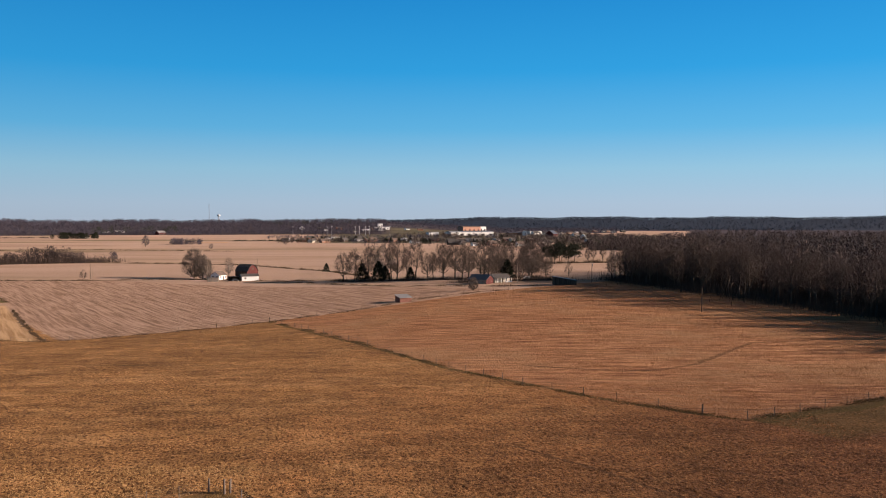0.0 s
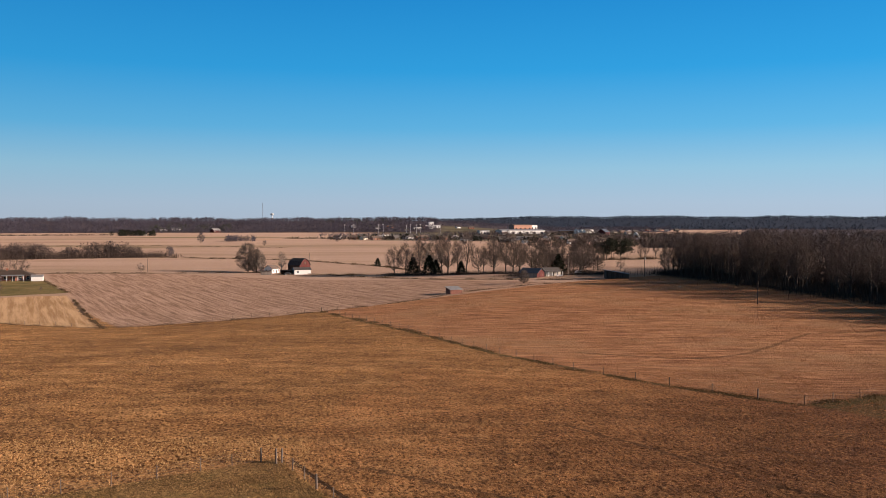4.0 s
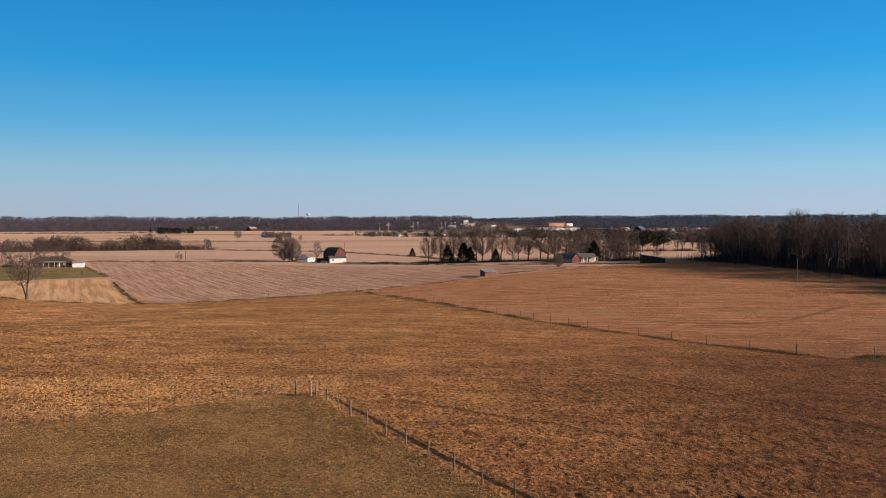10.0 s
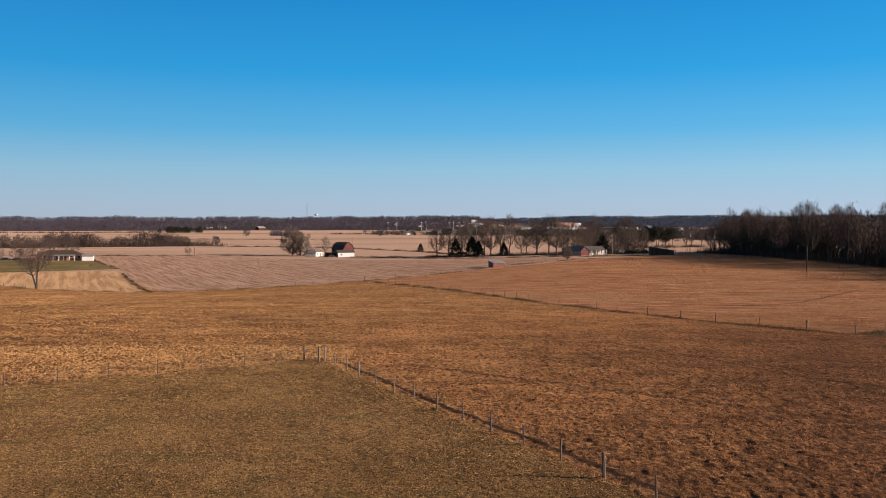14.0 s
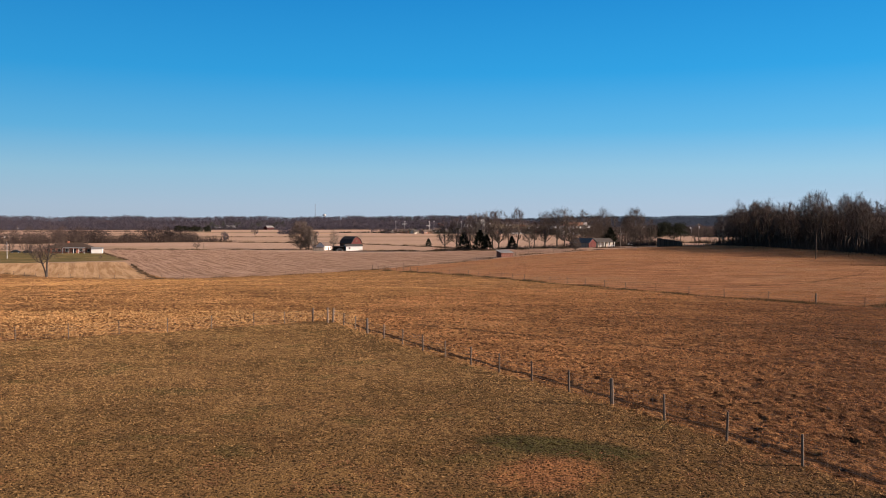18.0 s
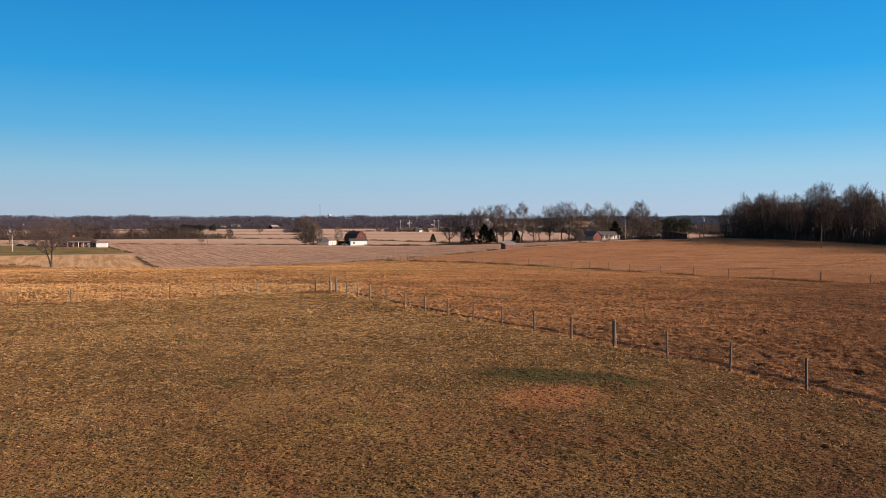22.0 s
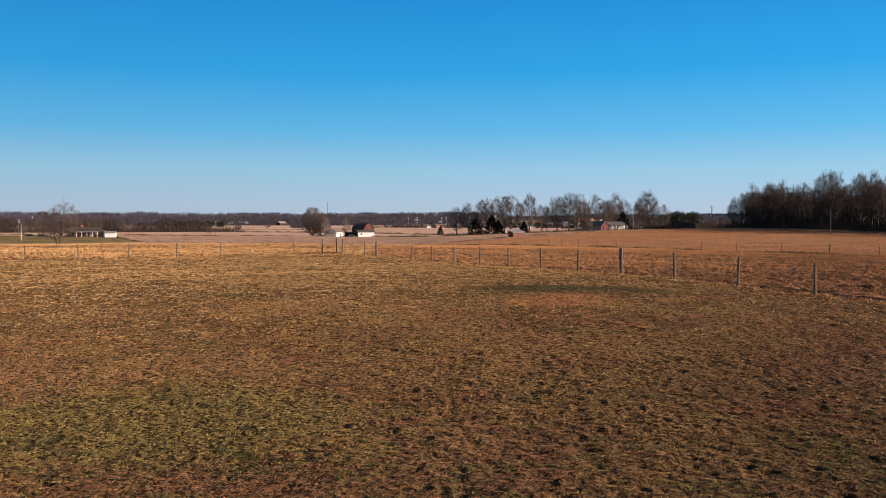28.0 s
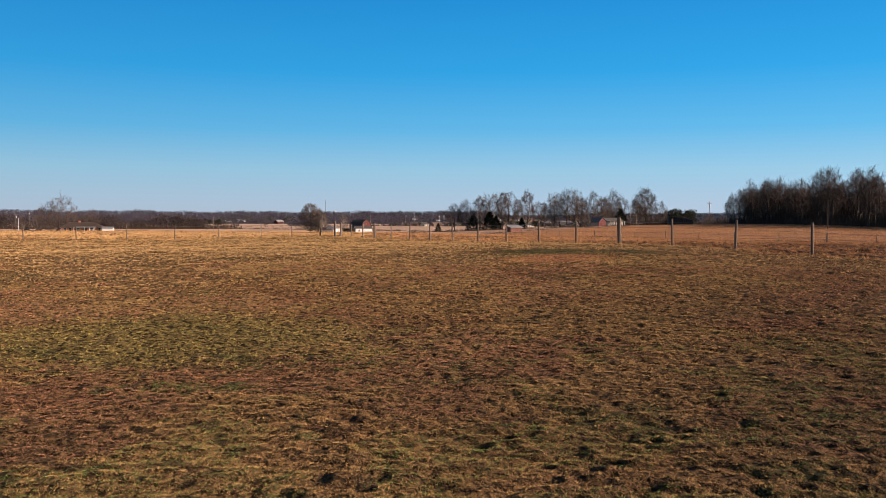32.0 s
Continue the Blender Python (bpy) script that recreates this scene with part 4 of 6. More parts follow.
h = gable_building("farmhouse", stand(74.6, 390, 18), 7.4, 6.0, 2.4, 3.8, CREAM, SHINGLE, "cream farmhouse with a low dark roof and a white-posted porch", "house")
for x in (-2.6, 2.0):
    window(h, x, -3.0, 0.8, 0.9, 1.3)
door(h, -0.3, -3.0, 0, 1.0, 2.05, DARK_BOARD)
bm = bmesh.new()
box(bm, -3.9, -5.1, 2.32, 3.9, -3.42, 2.46)
part("porch_roof", bm, SHINGLE, h)
for x in (-3.6, -1.5, 0.7, 2.2, 3.6):
    bm = bmesh.new()
    box(bm, x - 0.13, -4.95, -0.4, x + 0.13, -4.7, 2.32)
    part("porch_post", bm, WHITE, h, "white porch post")
bm = bmesh.new()
box(bm, 0.83, -4.9, 0.0, 3.47, -4.8, 0.85)
part("porch_rail", bm, WHITE, h, "white porch railing")
mono_shed("machine_shed", stand(96.2, 358.5, -98), 6.0, 9.4, 3.5, 2.0, DARK_BOARD, TIN_BLUE, "dark board machine shed with a blue-grey tin roof")

# brick ranch house with porch
h = gable_building("ranch_house", stand(-174.2, 425, 13), 21.0, 9.0, 2.7, 5.0, BRICK, SHINGLE_BROWN, "low red-brick ranch house with a brown hipped roof", "house", 0.6, hip=5.0)
for x in (-9.0, -6.6, -4.2, 8.9):
    window(h, x, -4.5, 0.9, 1.2, 1.3)
bm = bmesh.new()
box(bm, -2.0, -4.56, 0, 7.0, -4.46, 2.4)
part("porch_recess", bm, BRICK, h, "shaded brick porch wall")
for x in (-0.6, 5.4):
    window(h, x, -4.56, 0.8, 1.5, 1.4)
door(h, 2.4, -4.56, 0, 1.7, 2.1, GLASS, label="glazed double porch door")
bm = bmesh.new()
prism(bm, [(-7.4, 2.45), (-4.3, 2.75), (-4.3, 2.87), (-7.4, 2.57)], -2.4, 7.4)
bmesh.ops.transform(bm, matrix=Matrix(((0, 1, 0, 0), (1, 0, 0, 0), (0, 0, 1, 0), (0, 0, 0, 1))), verts=bm.verts)
bmesh.ops.recalc_face_normals(bm, faces=bm.faces)
part("porch_roof", bm, TIN, h, "pale porch roof")
for i in range(5):
    bm = bmesh.new()
    rod(bm, (-2.2 + i * 2.35, -7.2, -0.5), (-2.2 + i * 2.35, -7.2, 2.5), 0.09)
    part("column", bm, WHITE, h, "white porch column")
bm = bmesh.new()
box(bm, -1.2, -0.5, 4.2, -0.3, 0.4, 5.7)
part("chimney", bm, BRICK, h)
g = gable_building("white_shed", stand(-160.4, 422.5, 14), 5.0, 3.0, 2.2, 2.9, WHITE, TIN, "small white metal garden shed beside the house", "shed", 0.2)
door(g, 0.4, -1.5, 0, 1.4, 1.9, WHITE)


# ---- fences ----
POST_ME = {}


def post_mesh(h, r, seed):
    key = (h, r, seed)
    if key not in POST_ME:
        rng = random.Random(seed)
        bm = bmesh.new()
        prev = None
        for k, z in enumerate((-0.35, 0.0, h * 0.5, h - 0.03, h)):
            rr = r * (1.1 if k == 0 else 1.05 if k == 1 else 1.0 if k == 2 else 0.96 if k == 3 else 0.75)
            ring = [bm.verts.new((rr * math.cos(a * math.pi / 4) * (1 + rng.uniform(-.08, .08)) + rng.uniform(-.004, .004), rr * math.sin(a * math.pi / 4), z)) for a in range(8)]
            if prev:
                for a in range(8):
                    bm.faces.new((prev[a], prev[(a + 1) % 8], ring[(a + 1) % 8], ring[a]))
            prev = ring
        bm.faces.new(prev)
        me = bpy.data.meshes.new("post")
        bm.to_mesh(me)
        bm.free()
        me.materials.append(POST_WOOD)
        POST_ME[key] = me
    return POST_ME[key]


def fence(name, points, label, height=1.3, radius=0.056, wires=(0.15, 0.4, 0.65, 0.9, 1.15), big=(), stays=0.0, wire_r=0.006):
    """Posts on the given points of the plan, and wires strung along them. big: numbers of the posts that are thick."""
    e = thing(name, Matrix(), label, "fence")
    rng = random.Random(len(points) * 7 + 1)
    tops = []
    for i, (x, y) in enumerate(points):
        thick = i in big
        hh, r = (height + 0.12, radius * 1.9) if thick else (height + rng.uniform(-0.05, 0.05), radius)
        ob = link_mesh("post", post_mesh(1.0, 1.0, i % 5), e)
        ob.matrix_basis = Matrix.Translation((x, y, gz(x, y))) @ Euler((radians(rng.uniform(-2, 2)), radians(rng.uniform(-2, 2)), rng.random() * 6)).to_matrix().to_4x4() @ Matrix.Diagonal((r, r, hh, 1))
        tops.append((x, y, gz(x, y)))
    for wz in wires:
        p = np.array([(x, y, z + wz) for x, y, z in tops])
        v, f = prisms(p[:-1], p[1:], np.full(len(p) - 1, wire_r), np.full(len(p) - 1, wire_r), 4)
        link_mesh("wire", raw_mesh("wire", v, f, WIRE), e)
    if stays:
        P0, P1 = [], []
        for a, b in zip(tops[:-1], tops[1:]):
            n = int(math.dist(a, b) / stays)
            for k in range(1, n):
                q = [u + (v - u) * k / n for u, v in zip(a, b)]
                P0.append((q[0], q[1], q[2] + wires[0]))
                P1.append((q[0], q[1], q[2] + wires[-1]))
        v, f = prisms(np.array(P0), np.array(P1), np.full(len(P0), wire_r * 0.3), np.full(len(P0), wire_r * 0.3), 3)
        link_mesh("wire_mesh", raw_mesh("wire_mesh", v, f, WIRE), e, "woven wire mesh")["kind"] = "stuff"
    return e


A0, A1 = Vector(YARD_A[0]), Vector(YARD_A[1])
DA = (A1 - A0).normalized()
runs = [0.0, 3.3, 6.6, 9.9] + [9.9 + (47.17 - 9.9) * k / 9 for k in range(1, 10)] + [47.17 + 4.28 * k for k in range(1, 15)]
ptsA = [tuple(A0 + DA * s) for s in runs]
yard_fence = fence("yard_fence", ptsA, "woven wire fence on weathered round wooden posts", big=(0, 3, 12, 22), stays=0.3)
B0, B1 = Vector(YARD_B[1]), Vector(YARD_B[0])
ptsB = [(-12.56, 90.26), (-15.2, 88.75), (-18.0, 87.4), (-21.7, 85.4), (-25.4, 83.5)] + [(-25.4 - 3.82 * k, 83.5 - 2.02 * k) for k in range(1, 12)]
fence("yard_fence", ptsB, "woven wire fence on thin wooden posts along long tawny grass", big=(0,), stays=0.3, radius=0.045)
# braced corner
e = thing("corner_brace", Matrix(), "braced fence corner of thick posts and crossed wires", "fence brace")
x0, y0, x1, y1 = -12.56, 90.26, -10.95, 89.55
za, zb = gz(x0, y0), gz(x1, y1)
ob = link_mesh("post", post_mesh(1.0, 1.0, 2), e)
ob.matrix_basis = Matrix.Translation((x1, y1, zb)) @ Matrix.Diagonal((0.1, 0.1, 1.5, 1))
for a, b in ((0.15, 1.05), (1.05, 0.15)):
    bm = bmesh.new()
    rod(bm, (x0, y0, za + a), (x1, y1, zb + b), 0.012, sides=5)
    part("brace_wire", bm, WIRE, e)


def along(line, step):
    out = []
    for (xa, ya), (xb, yb) in zip(line[:-1], line[1:]):
        n = max(1, round(math.hypot(xb - xa, yb - ya) / step))
        out += [(xa + (xb - xa) * k / n, ya + (yb - ya) * k / n) for k in range(n)]
    return out + [line[-1]]


LINE_C = [(-19.6, 283), (-2.4, 240), (8.2, 210), (14.6, 190), (22.4, 170), (32.6, 150), (44.6, 135), (54.2, 124.5), (59, 120), (74.7, 126.4), (89, 132), (112, 141)]
LINE_D = [(-140, 288), (-110, 268), (-77, 250), (-45, 268), (-19.6, 283), (-5, 293), (10, 302), (29.9, 322), (50, 333.6), (69, 341.6)]
pc = along(LINE_C, 6.0)
fence("field_fence", pc, "wire field fence on weathered posts between pasture and hay", big=tuple(i for i, p in enumerate(pc) if p in ((-19.6, 283), (54.2, 124.5))), height=1.35, wires=(0.4, 0.8, 1.15))
fence("field_fence", along(LINE_D, 6.5), "old wire fence along the edge of the stubble", height=1.2, wires=(0.5, 1.05))


# ---- poles, mast, water tower ----
def utility_pole(x, y, h, label, arm=True, mat=None):
    e = thing("utility_pole", stand(x, y, 20, sink=0.0), label, "utility pole")
    bm = bmesh.new()
    rod(bm, (0, 0, -0.5), (0, 0, h), 0.16, 0.10, 10)
    part("pole", bm, mat or POST_WOOD, e)
    if arm:
        bm = bmesh.new()
        box(bm, -1.1, -0.06, h - 0.9, 1.1, 0.06, h - 0.75)
        part("crossarm", bm, POST_WOOD, e)
        for px in (-1.0, 0.0, 1.0):
            bm = bmesh.new()
            rod(bm, (px, 0, h - 0.75), (px, 0, h - 0.5), 0.05, 0.03, 6)
            part("insulator", bm, GLASS, e)
        bm = bmesh.new()
        rod(bm, (0.3, 0, h - 2.4), (0.3, 0, h - 1.4), 0.22, 0.22, 10)
        part("transformer", bm, STEEL, e)
    return e


utility_pole(111.1, 255.1, 7.2, "tall wooden utility pole at the wood's edge", False, BARK_DARK)
utility_pole(110.6, 367.0, 9.5, "wooden utility pole with a crossarm by the machine shed")
utility_pole(81.1, 381.5, 8.5, "pale wooden utility pole beside the white farmhouse", False, GREY_BOARD)
utility_pole(-42.0, 512, 10.5, "pale pole beside the red barn", False, GREY_BOARD)
utility_pole(-128.6, 494, 8.5, "wooden utility pole along the far ditch", False)
utility_pole(-178.0, 370, 7.0, "pale lamp pole on the house lawn", False, STEEL)
utility_pole(-213.0, 440, 9.0, "wooden utility pole behind the brick house")
utility_pole(-300.0, 640, 13.0, "distant wooden utility pole")


def radio_mast(x, y, top):
    z = gz(x, y)
    e = thing("radio_mast", Matrix.Translation((x, y, z)), "slim lattice radio mast rising over far woods", "mast")
    h = top - z
    for a in range(3):
        bm = bmesh.new()
        dx, dy = 1.1 * math.cos(a * 2.1), 1.1 * math.sin(a * 2.1)
        rod(bm, (dx, dy, -1), (dx, dy, h), 0.45, 0.45, 5)
        part("leg", bm, DARK_METAL, e)
    P0 = np.array([(1.1 * math.cos(k * 2.1), 1.1 * math.sin(k * 2.1), k * h / 40) for k in range(40)])
    v, f = prisms(P0[:-1], P0[1:], np.full(39, 0.25), np.full(39, 0.25), 4)
    link_mesh("lattice", raw_mesh("lattice", v, f, DARK_METAL), e)


radio_mast(-640, 4800, 121)


def water_tower(x, y, top, r):
    z = gz(x, y)
    h = top - z
    e = thing("water_tower", Matrix.Translation((x, y, z)), "pale elevated water tower over the far woods", "water tower")
    bm = bmesh.new()
    rod(bm, (0, 0, -1), (0, 0, h - r), 2.4, 2.0, 16)
    part("column", bm, TANK_WHITE, e)
    bm = bmesh.new()
    bmesh.ops.create_uvsphere(bm, u_segments=20, v_segments=12, radius=r, matrix=Matrix.Translation((0, 0, h - r * 0.7)) @ Matrix.Diagonal((1.15, 1.15, 0.7, 1)))
    t = part("tank", bm, TANK_WHITE, e)
    bm = bmesh.new()
    rod(bm, (0, 0, h - r * 1.4), (0, 0, h - r), 2.0, r * 0.85, 16)
    part("bowl", bm, DARK_METAL, e)
    for p in t.data.polygons:
        p.use_smooth = True


water_tower(-578, 4700, 64, 8.5)


# ---- trees ----
OAKS = Kind(*[tree_maker("tree", bare_tree(10 + i, 17, (0.34, 0.29, 0.32, 0.30)[i], (0.24, 0.30, 0.2, 0.26)[i], 11, 230, 7, 0.045), BARK, TWIG, "tall leafless broadleaf tree with a wide crown", group="bare trees of the farm row") for i in range(4)])
SLIM = Kind(*[tree_maker("tree", bare_tree(30 + i, 17, 0.21, 0.30, 9, 220, 7, 0.045), BARK, TWIG_RED, "slim leafless tree with a high narrow crown", group="bare trees of the farm row") for i in range(3)])
PALE = Kind(*[tree_maker("tree", bare_tree(50 + i, 17, 0.25, 0.20, 11, 220, 6, 0.05), BARK_PALE, TWIG_PALE, "leafless sycamore with pale bark", group="bare trees of the farm row") for i in range(2)])
ROUND = Kind(*[tree_maker("tree", bare_tree(70 + i, 14, 0.43, 0.06, 15, 560, 8, 0.055), BARK, TWIG_PALE, "broad leafless shade tree with dense fine twigs") for i in range(2)])
CEDARS = Kind(*[conifer_maker("cedar", 9, 7.6, 90 + i, CEDAR, "dark green dense red cedar", 1500, 0.9, 0.04, 1.3, group="cedars of the farm row") for i in range(2)])
PINES = Kind(*[conifer_maker("pine", 13, 11.0, 95 + i, CEDAR, "dark green pine with a rounded flat-topped crown", 1500, 1.3, 0.3, 2.6, group="pines behind the farm") for i in range(2)])
rng = random.Random(4)

# farm row: (x, y, height, kind)
ROW = [(6, 455, 15, OAKS), (11.5, 452, 16.5, OAKS), (18.5, 447, 18, SLIM), (22, 455, 19.5, PALE), (26.5, 450, 19.5, PALE), (30, 447, 19.5, SLIM), (33.5, 455, 20, OAKS), (38.6, 452, 16, SLIM), (44.8, 470, 21.5, SLIM),
       (46.3, 426, 13.5, OAKS), (55.5, 440, 18.5, OAKS), (60.5, 432, 19, OAKS), (64, 430, 19, OAKS), (68, 436, 15, SLIM), (75, 440, 18.5, OAKS), (80, 446, 16, OAKS), (86.5, 452, 19.5, OAKS), (51, 444, 14, SLIM), (85, 430, 12, OAKS), (97, 430, 11, SLIM), (77, 420, 12, OAKS),
       (92, 458, 17, OAKS), (99, 452, 15.5, SLIM), (106, 466, 17, OAKS), (88, 474, 17, SLIM), (71, 456, 17, OAKS), (58, 460, 17, SLIM), (113, 458, 14, OAKS)]
for i, (x, y, hh, kind) in enumerate(ROW):
    kind.put(stand(x, y, rng.random() * 360, hh * 1.06 / 17))
for i, (x, y, hh) in enumerate([(15.5, 450, 9.0), (23.5, 446, 9.8), (27.0, 448, 7.5), (40.0, 449, 6.5), (-3.1, 556, 5.4), (86, 428, 9)]):
    CEDARS.put(stand(x, y, rng.random() * 360, hh / 9))
for i, (x, y, hh) in enumerate([(157, 634, 13), (162, 630, 15), (168, 638, 16), (173, 633, 15), (180, 640, 15.5)]):
    PINES.put(stand(x, y, rng.random() * 360, hh / 13))
for x, y, hh in [(142, 610, 12), (148, 618, 13), (190, 640, 12), (198, 652, 14), (132, 640, 11), (208, 660, 13), (186, 700, 15), (150, 680, 14)]:
    SLIM.put(stand(x, y, rng.random() * 360, hh / 17), "slim leafless tree beside the pines", "bare trees by the pines")
# trees round the red farmstead
for i, (x, y, hh) in enumerate([(-75, 499, 17.5), (-69.5, 493, 14)]):
    ROUND.put(stand(x, y, rng.random() * 360, hh / 14), group="trees round the red farm")
for x, y, hh in [(-58, 515, 12), (-66.5, 489, 12)]:
    PALE.put(stand(x, y, rng.random() * 360, hh / 17), group="trees round the red farm")
ROUND.put(stand(55.5, 345, 40, 5.8 / 14), "low bushy bare tree before the grey barn")
# round the brick house
YARDTREE = Kind(*[tree_maker("tree", bare_tree(120 + i, 9, 0.4, 0.22, 8, 130, 6, 0.045), BARK, TWIG_RED, "small leafless yard tree near the brick house", group="yard trees") for i in range(2)])
for i, (x, y, hh) in enumerate([(-168, 372, 6), (-183, 398, 8.5), (-196, 410, 8), (-140, 372, 2.2), (-186, 445, 13.5), (-178, 448, 12), (-205, 450, 13), (-129, 482, 6), (122, 446, 7)]):
    YARDTREE.put(stand(x, y, rng.random() * 360, hh / 9))


# forked bare tree at the pasture's edge
def forked_tree(x, y):
    e = thing("tree", stand(x, y, 0), "dark leafless twin-trunked tree at the pasture's edge", "tree")
    W, TT = [], []
    for k, (lean, hh) in enumerate(((-9, 14.8), (8, 17.0))):
        wv, wf, tv, tf = bare_tree(140 + k, hh, 0.27, 0.40, 8, 130, 6, 0.05)
        r = np.array(Euler((radians(4), radians(lean), 0)).to_matrix())
        W.append((wv @ r.T, wf))
        TT.append((tv @ r.T, tf))
    for nm, lst, mat in (("trunk", W, BARK_DARK), ("crown", TT, TWIG_RED)):
        v = np.concatenate([lst[0][0], lst[1][0]])
        f = np.concatenate([lst[0][1], lst[1][1] + len(lst[0][0])])
        link_mesh(nm, raw_mesh(nm, v, f, mat), e)


forked_tree(-121, 276.5)

# wood on the hay field's edge: front trees are things, the rest one mass
EDGE = [(150, 392), (127, 388), (131, 350), (138, 318), (146, 290), (153, 262), (157, 232), (160, 205), (163, 180), (168, 160)]
WOOD = Kind(*[tree_maker("tree", bare_tree(200 + i, 20, (0.22, 0.26, 0.19, 0.24)[i % 4], 0.25, 10, 190, 6, 0.05), BARK_DARK, (TWIG_RED, TWIG)[i % 2], "tall leafless tree at the edge of the dark wood", group="trees at the wood's edge") for i in range(5)])
edge_pts = along(EDGE, 5.0)
for i, (x, y) in enumerate(edge_pts):
    s = rng.uniform(0.66, 1.06)
    WOOD.put(stand(x + rng.uniform(-2, 4), y + rng.uniform(-2, 2), rng.random() * 360, s))
PALE.put(stand(126.4, 385, 50, 0.86), "pale leafless tree standing before the dark wood", "trees at the wood's edge")
for x, y, hh in [(140, 321, 22.5), (131, 352, 17), (135, 336, 17.5), (128, 372, 15.5), (147, 300, 17)]:
    OAKS.put(stand(x, y, rng.random() * 360, hh / 17), "tall leafless tree rising above the wood's edge", "trees at the wood's edge")
WIDE = tree_maker("tree", bare_tree(77, 17, 0.36, 0.24, 13, 380, 8, 0.045), BARK, TWIG, "big leafless shade tree with a round crown behind the farmhouse")
place_first(WIDE, stand(90.5, 397, 30, 1.06))
masses = [as_tris(*bare_tree(230 + i, 18, 0.26, 0.22, 6, 46, 6, 0.13, 3, 1)) for i in range(4)]
places = []
for k in range(440):
    u = rng.random() ** 0.9
    y = 156 + u * 350
    front = float(np.interp(y, [156, 205, 232, 262, 290, 318, 350, 390, 520], [168, 160, 157, 153, 146, 138, 131, 133, 175]))
    x = front + 4 + rng.random() ** 1.4 * 75
    places.append((x, y, gz(x, y) - 0.2, rng.random() * 6.3, rng.uniform(0.8, 1.1), rng.randrange(4)))
v, f = merged(masses, places)
rw = np.random.default_rng(8)


def thicket(n=120, h=12.5, w=8.5, size=0.9):
    t, az = 0.05 + 0.95 * rw.random(n), rw.random(n) * 6.3
    rad = w / 2 * np.sin(np.clip(t, 0.05, 1) * 3.0) ** 0.6 * np.sqrt(rw.random(n))
    p = np.column_stack([rad * np.cos(az), rad * np.sin(az), t * h * 0.93])
    way = np.column_stack([np.cos(az) * 0.5, np.sin(az) * 0.5, 0.4 + 0.8 * rw.random(n)]) + 0.3 * rw.normal(size=(n, 3))
    return slivers(p, p + way * size, size * 0.4, rw)


places = []
for k in range(2000):
    y = 150 + rng.random() * 300
    front = float(np.interp(y, [156, 205, 232, 262, 290, 318, 350, 390, 520], [168, 160, 157, 153, 146, 138, 131, 133, 175]))
    x = front + 9 + rng.random() * 125
    places.append((x, y, gz(x, y) - 0.2, rng.random() * 6.3, rng.uniform(0.75, 1.05), rng.randrange(4)))
for k in range(350):
    y = 138 + rng.random() * 95
    x = float(np.interp(y, [138, 160, 205, 232], [172, 168, 160, 157])) + 3 + rng.random() * 55
    places.append((x, y, gz(x, y) - 0.2, rng.random() * 6.3, rng.uniform(0.9, 1.3), rng.randrange(4)))
v2, f2 = merged([thicket() for k in range(4)], places)
v, f = np.concatenate([v, v2]), np.concatenate([f, f2 + len(v)])
tagged(new("woodland", raw_mesh("woodland", v, f, TWIG_WOOD)), "dense leafless wood beyond its front trees", "woodland", kind="stuff")


def brush(name, line, width, n, height, mat, label, spread=0.35, w=0.06, seed=1, category="brush"):
    r = np.random.default_rng(seed)
    P = np.array(line)
    L = np.concatenate([[0], np.cumsum(np.hypot(*np.diff(P, axis=0).T))])
    s = r.random(n) * L[-1]
    x, y = np.interp(s, L, P[:, 0]), np.interp(s, L, P[:, 1])
    clumpy = 0.55 + 0.45 * np.sin(s * 0.45 + 2 * np.sin(s * 0.13))
    x, y = x + r.normal(size=n) * width / 2, y + r.normal(size=n) * width / 2
    base = np.column_stack([x, y, surface(x, y) - 0.05])
    tip = base + np.column_stack([r.normal(size=n) * spread, r.normal(size=n) * spread, np.ones(n)]) * (height * (0.4 + 0.7 * r.random(n)) * clumpy)[:, None]
    v, f = slivers(base, tip, w, r)
    tagged(new(name, raw_mesh(name, v, f, mat)), label, category, kind="stuff")


brush("undergrowth", EDGE[1:], 9, 20000, 3.6, BRUSH, "tangled bare undergrowth along the wood's edge", 0.35, 0.1)
brush("undergrowth", [(x + 14, y + 2) for x, y in EDGE[1:]], 18, 30000, 5.5, BRUSH, "tangled bare undergrowth inside the wood", 0.3, 0.18, 2)
brush("ditch_weeds", [(-116, 340), (-97, 297), (-77, 249)], 0.5, 3000, 0.8, WEED, "dark rank weeds along a field ditch", 0.4, 0.08, 3, "weeds")
brush("ditch_weeds", [(-127, 366), (-150, 408), (-166, 440)], 1.2, 2500, 0.9, WEED, "dark rank weeds along a lawn edge", 0.4, 0.08, 4, "weeds")
brush("ditch_weeds", LINE_D, 1.0, 9000, 0.7, WEED, "rough weeds under an old field fence", 0.4, 0.06, 5, "weeds")
brush("fence_grass", LINE_C, 1.3, 22000, 0.5, WEED_GREEN, "dark rank grass under the field fence", 0.5, 0.05, 6, "grass")
brush("ditch_weeds", [(-240, 468), (-130, 481), (-60, 491), (-30, 470), (28, 392), (60, 366), (88, 352)], 1.6, 9000, 1.1, WEED, "dark weeds along the farm ditch", 0.4, 0.12, 7, "weeds")
brush("ditch_weeds", [(-30, 470), (20, 462), (60, 440), (100, 420)], 2.5, 8000, 1.2, WEED, "weeds along a track by the tree row", 0.4, 0.12, 8, "weeds")
brush("ditch_weeds", [(-300, 640), (-180, 690), (-60, 640), (0, 560), (20, 500)], 2.5, 8000, 1.6, WEED, "dark hedge bank across far cropland", 0.4, 0.2, 9, "weeds")

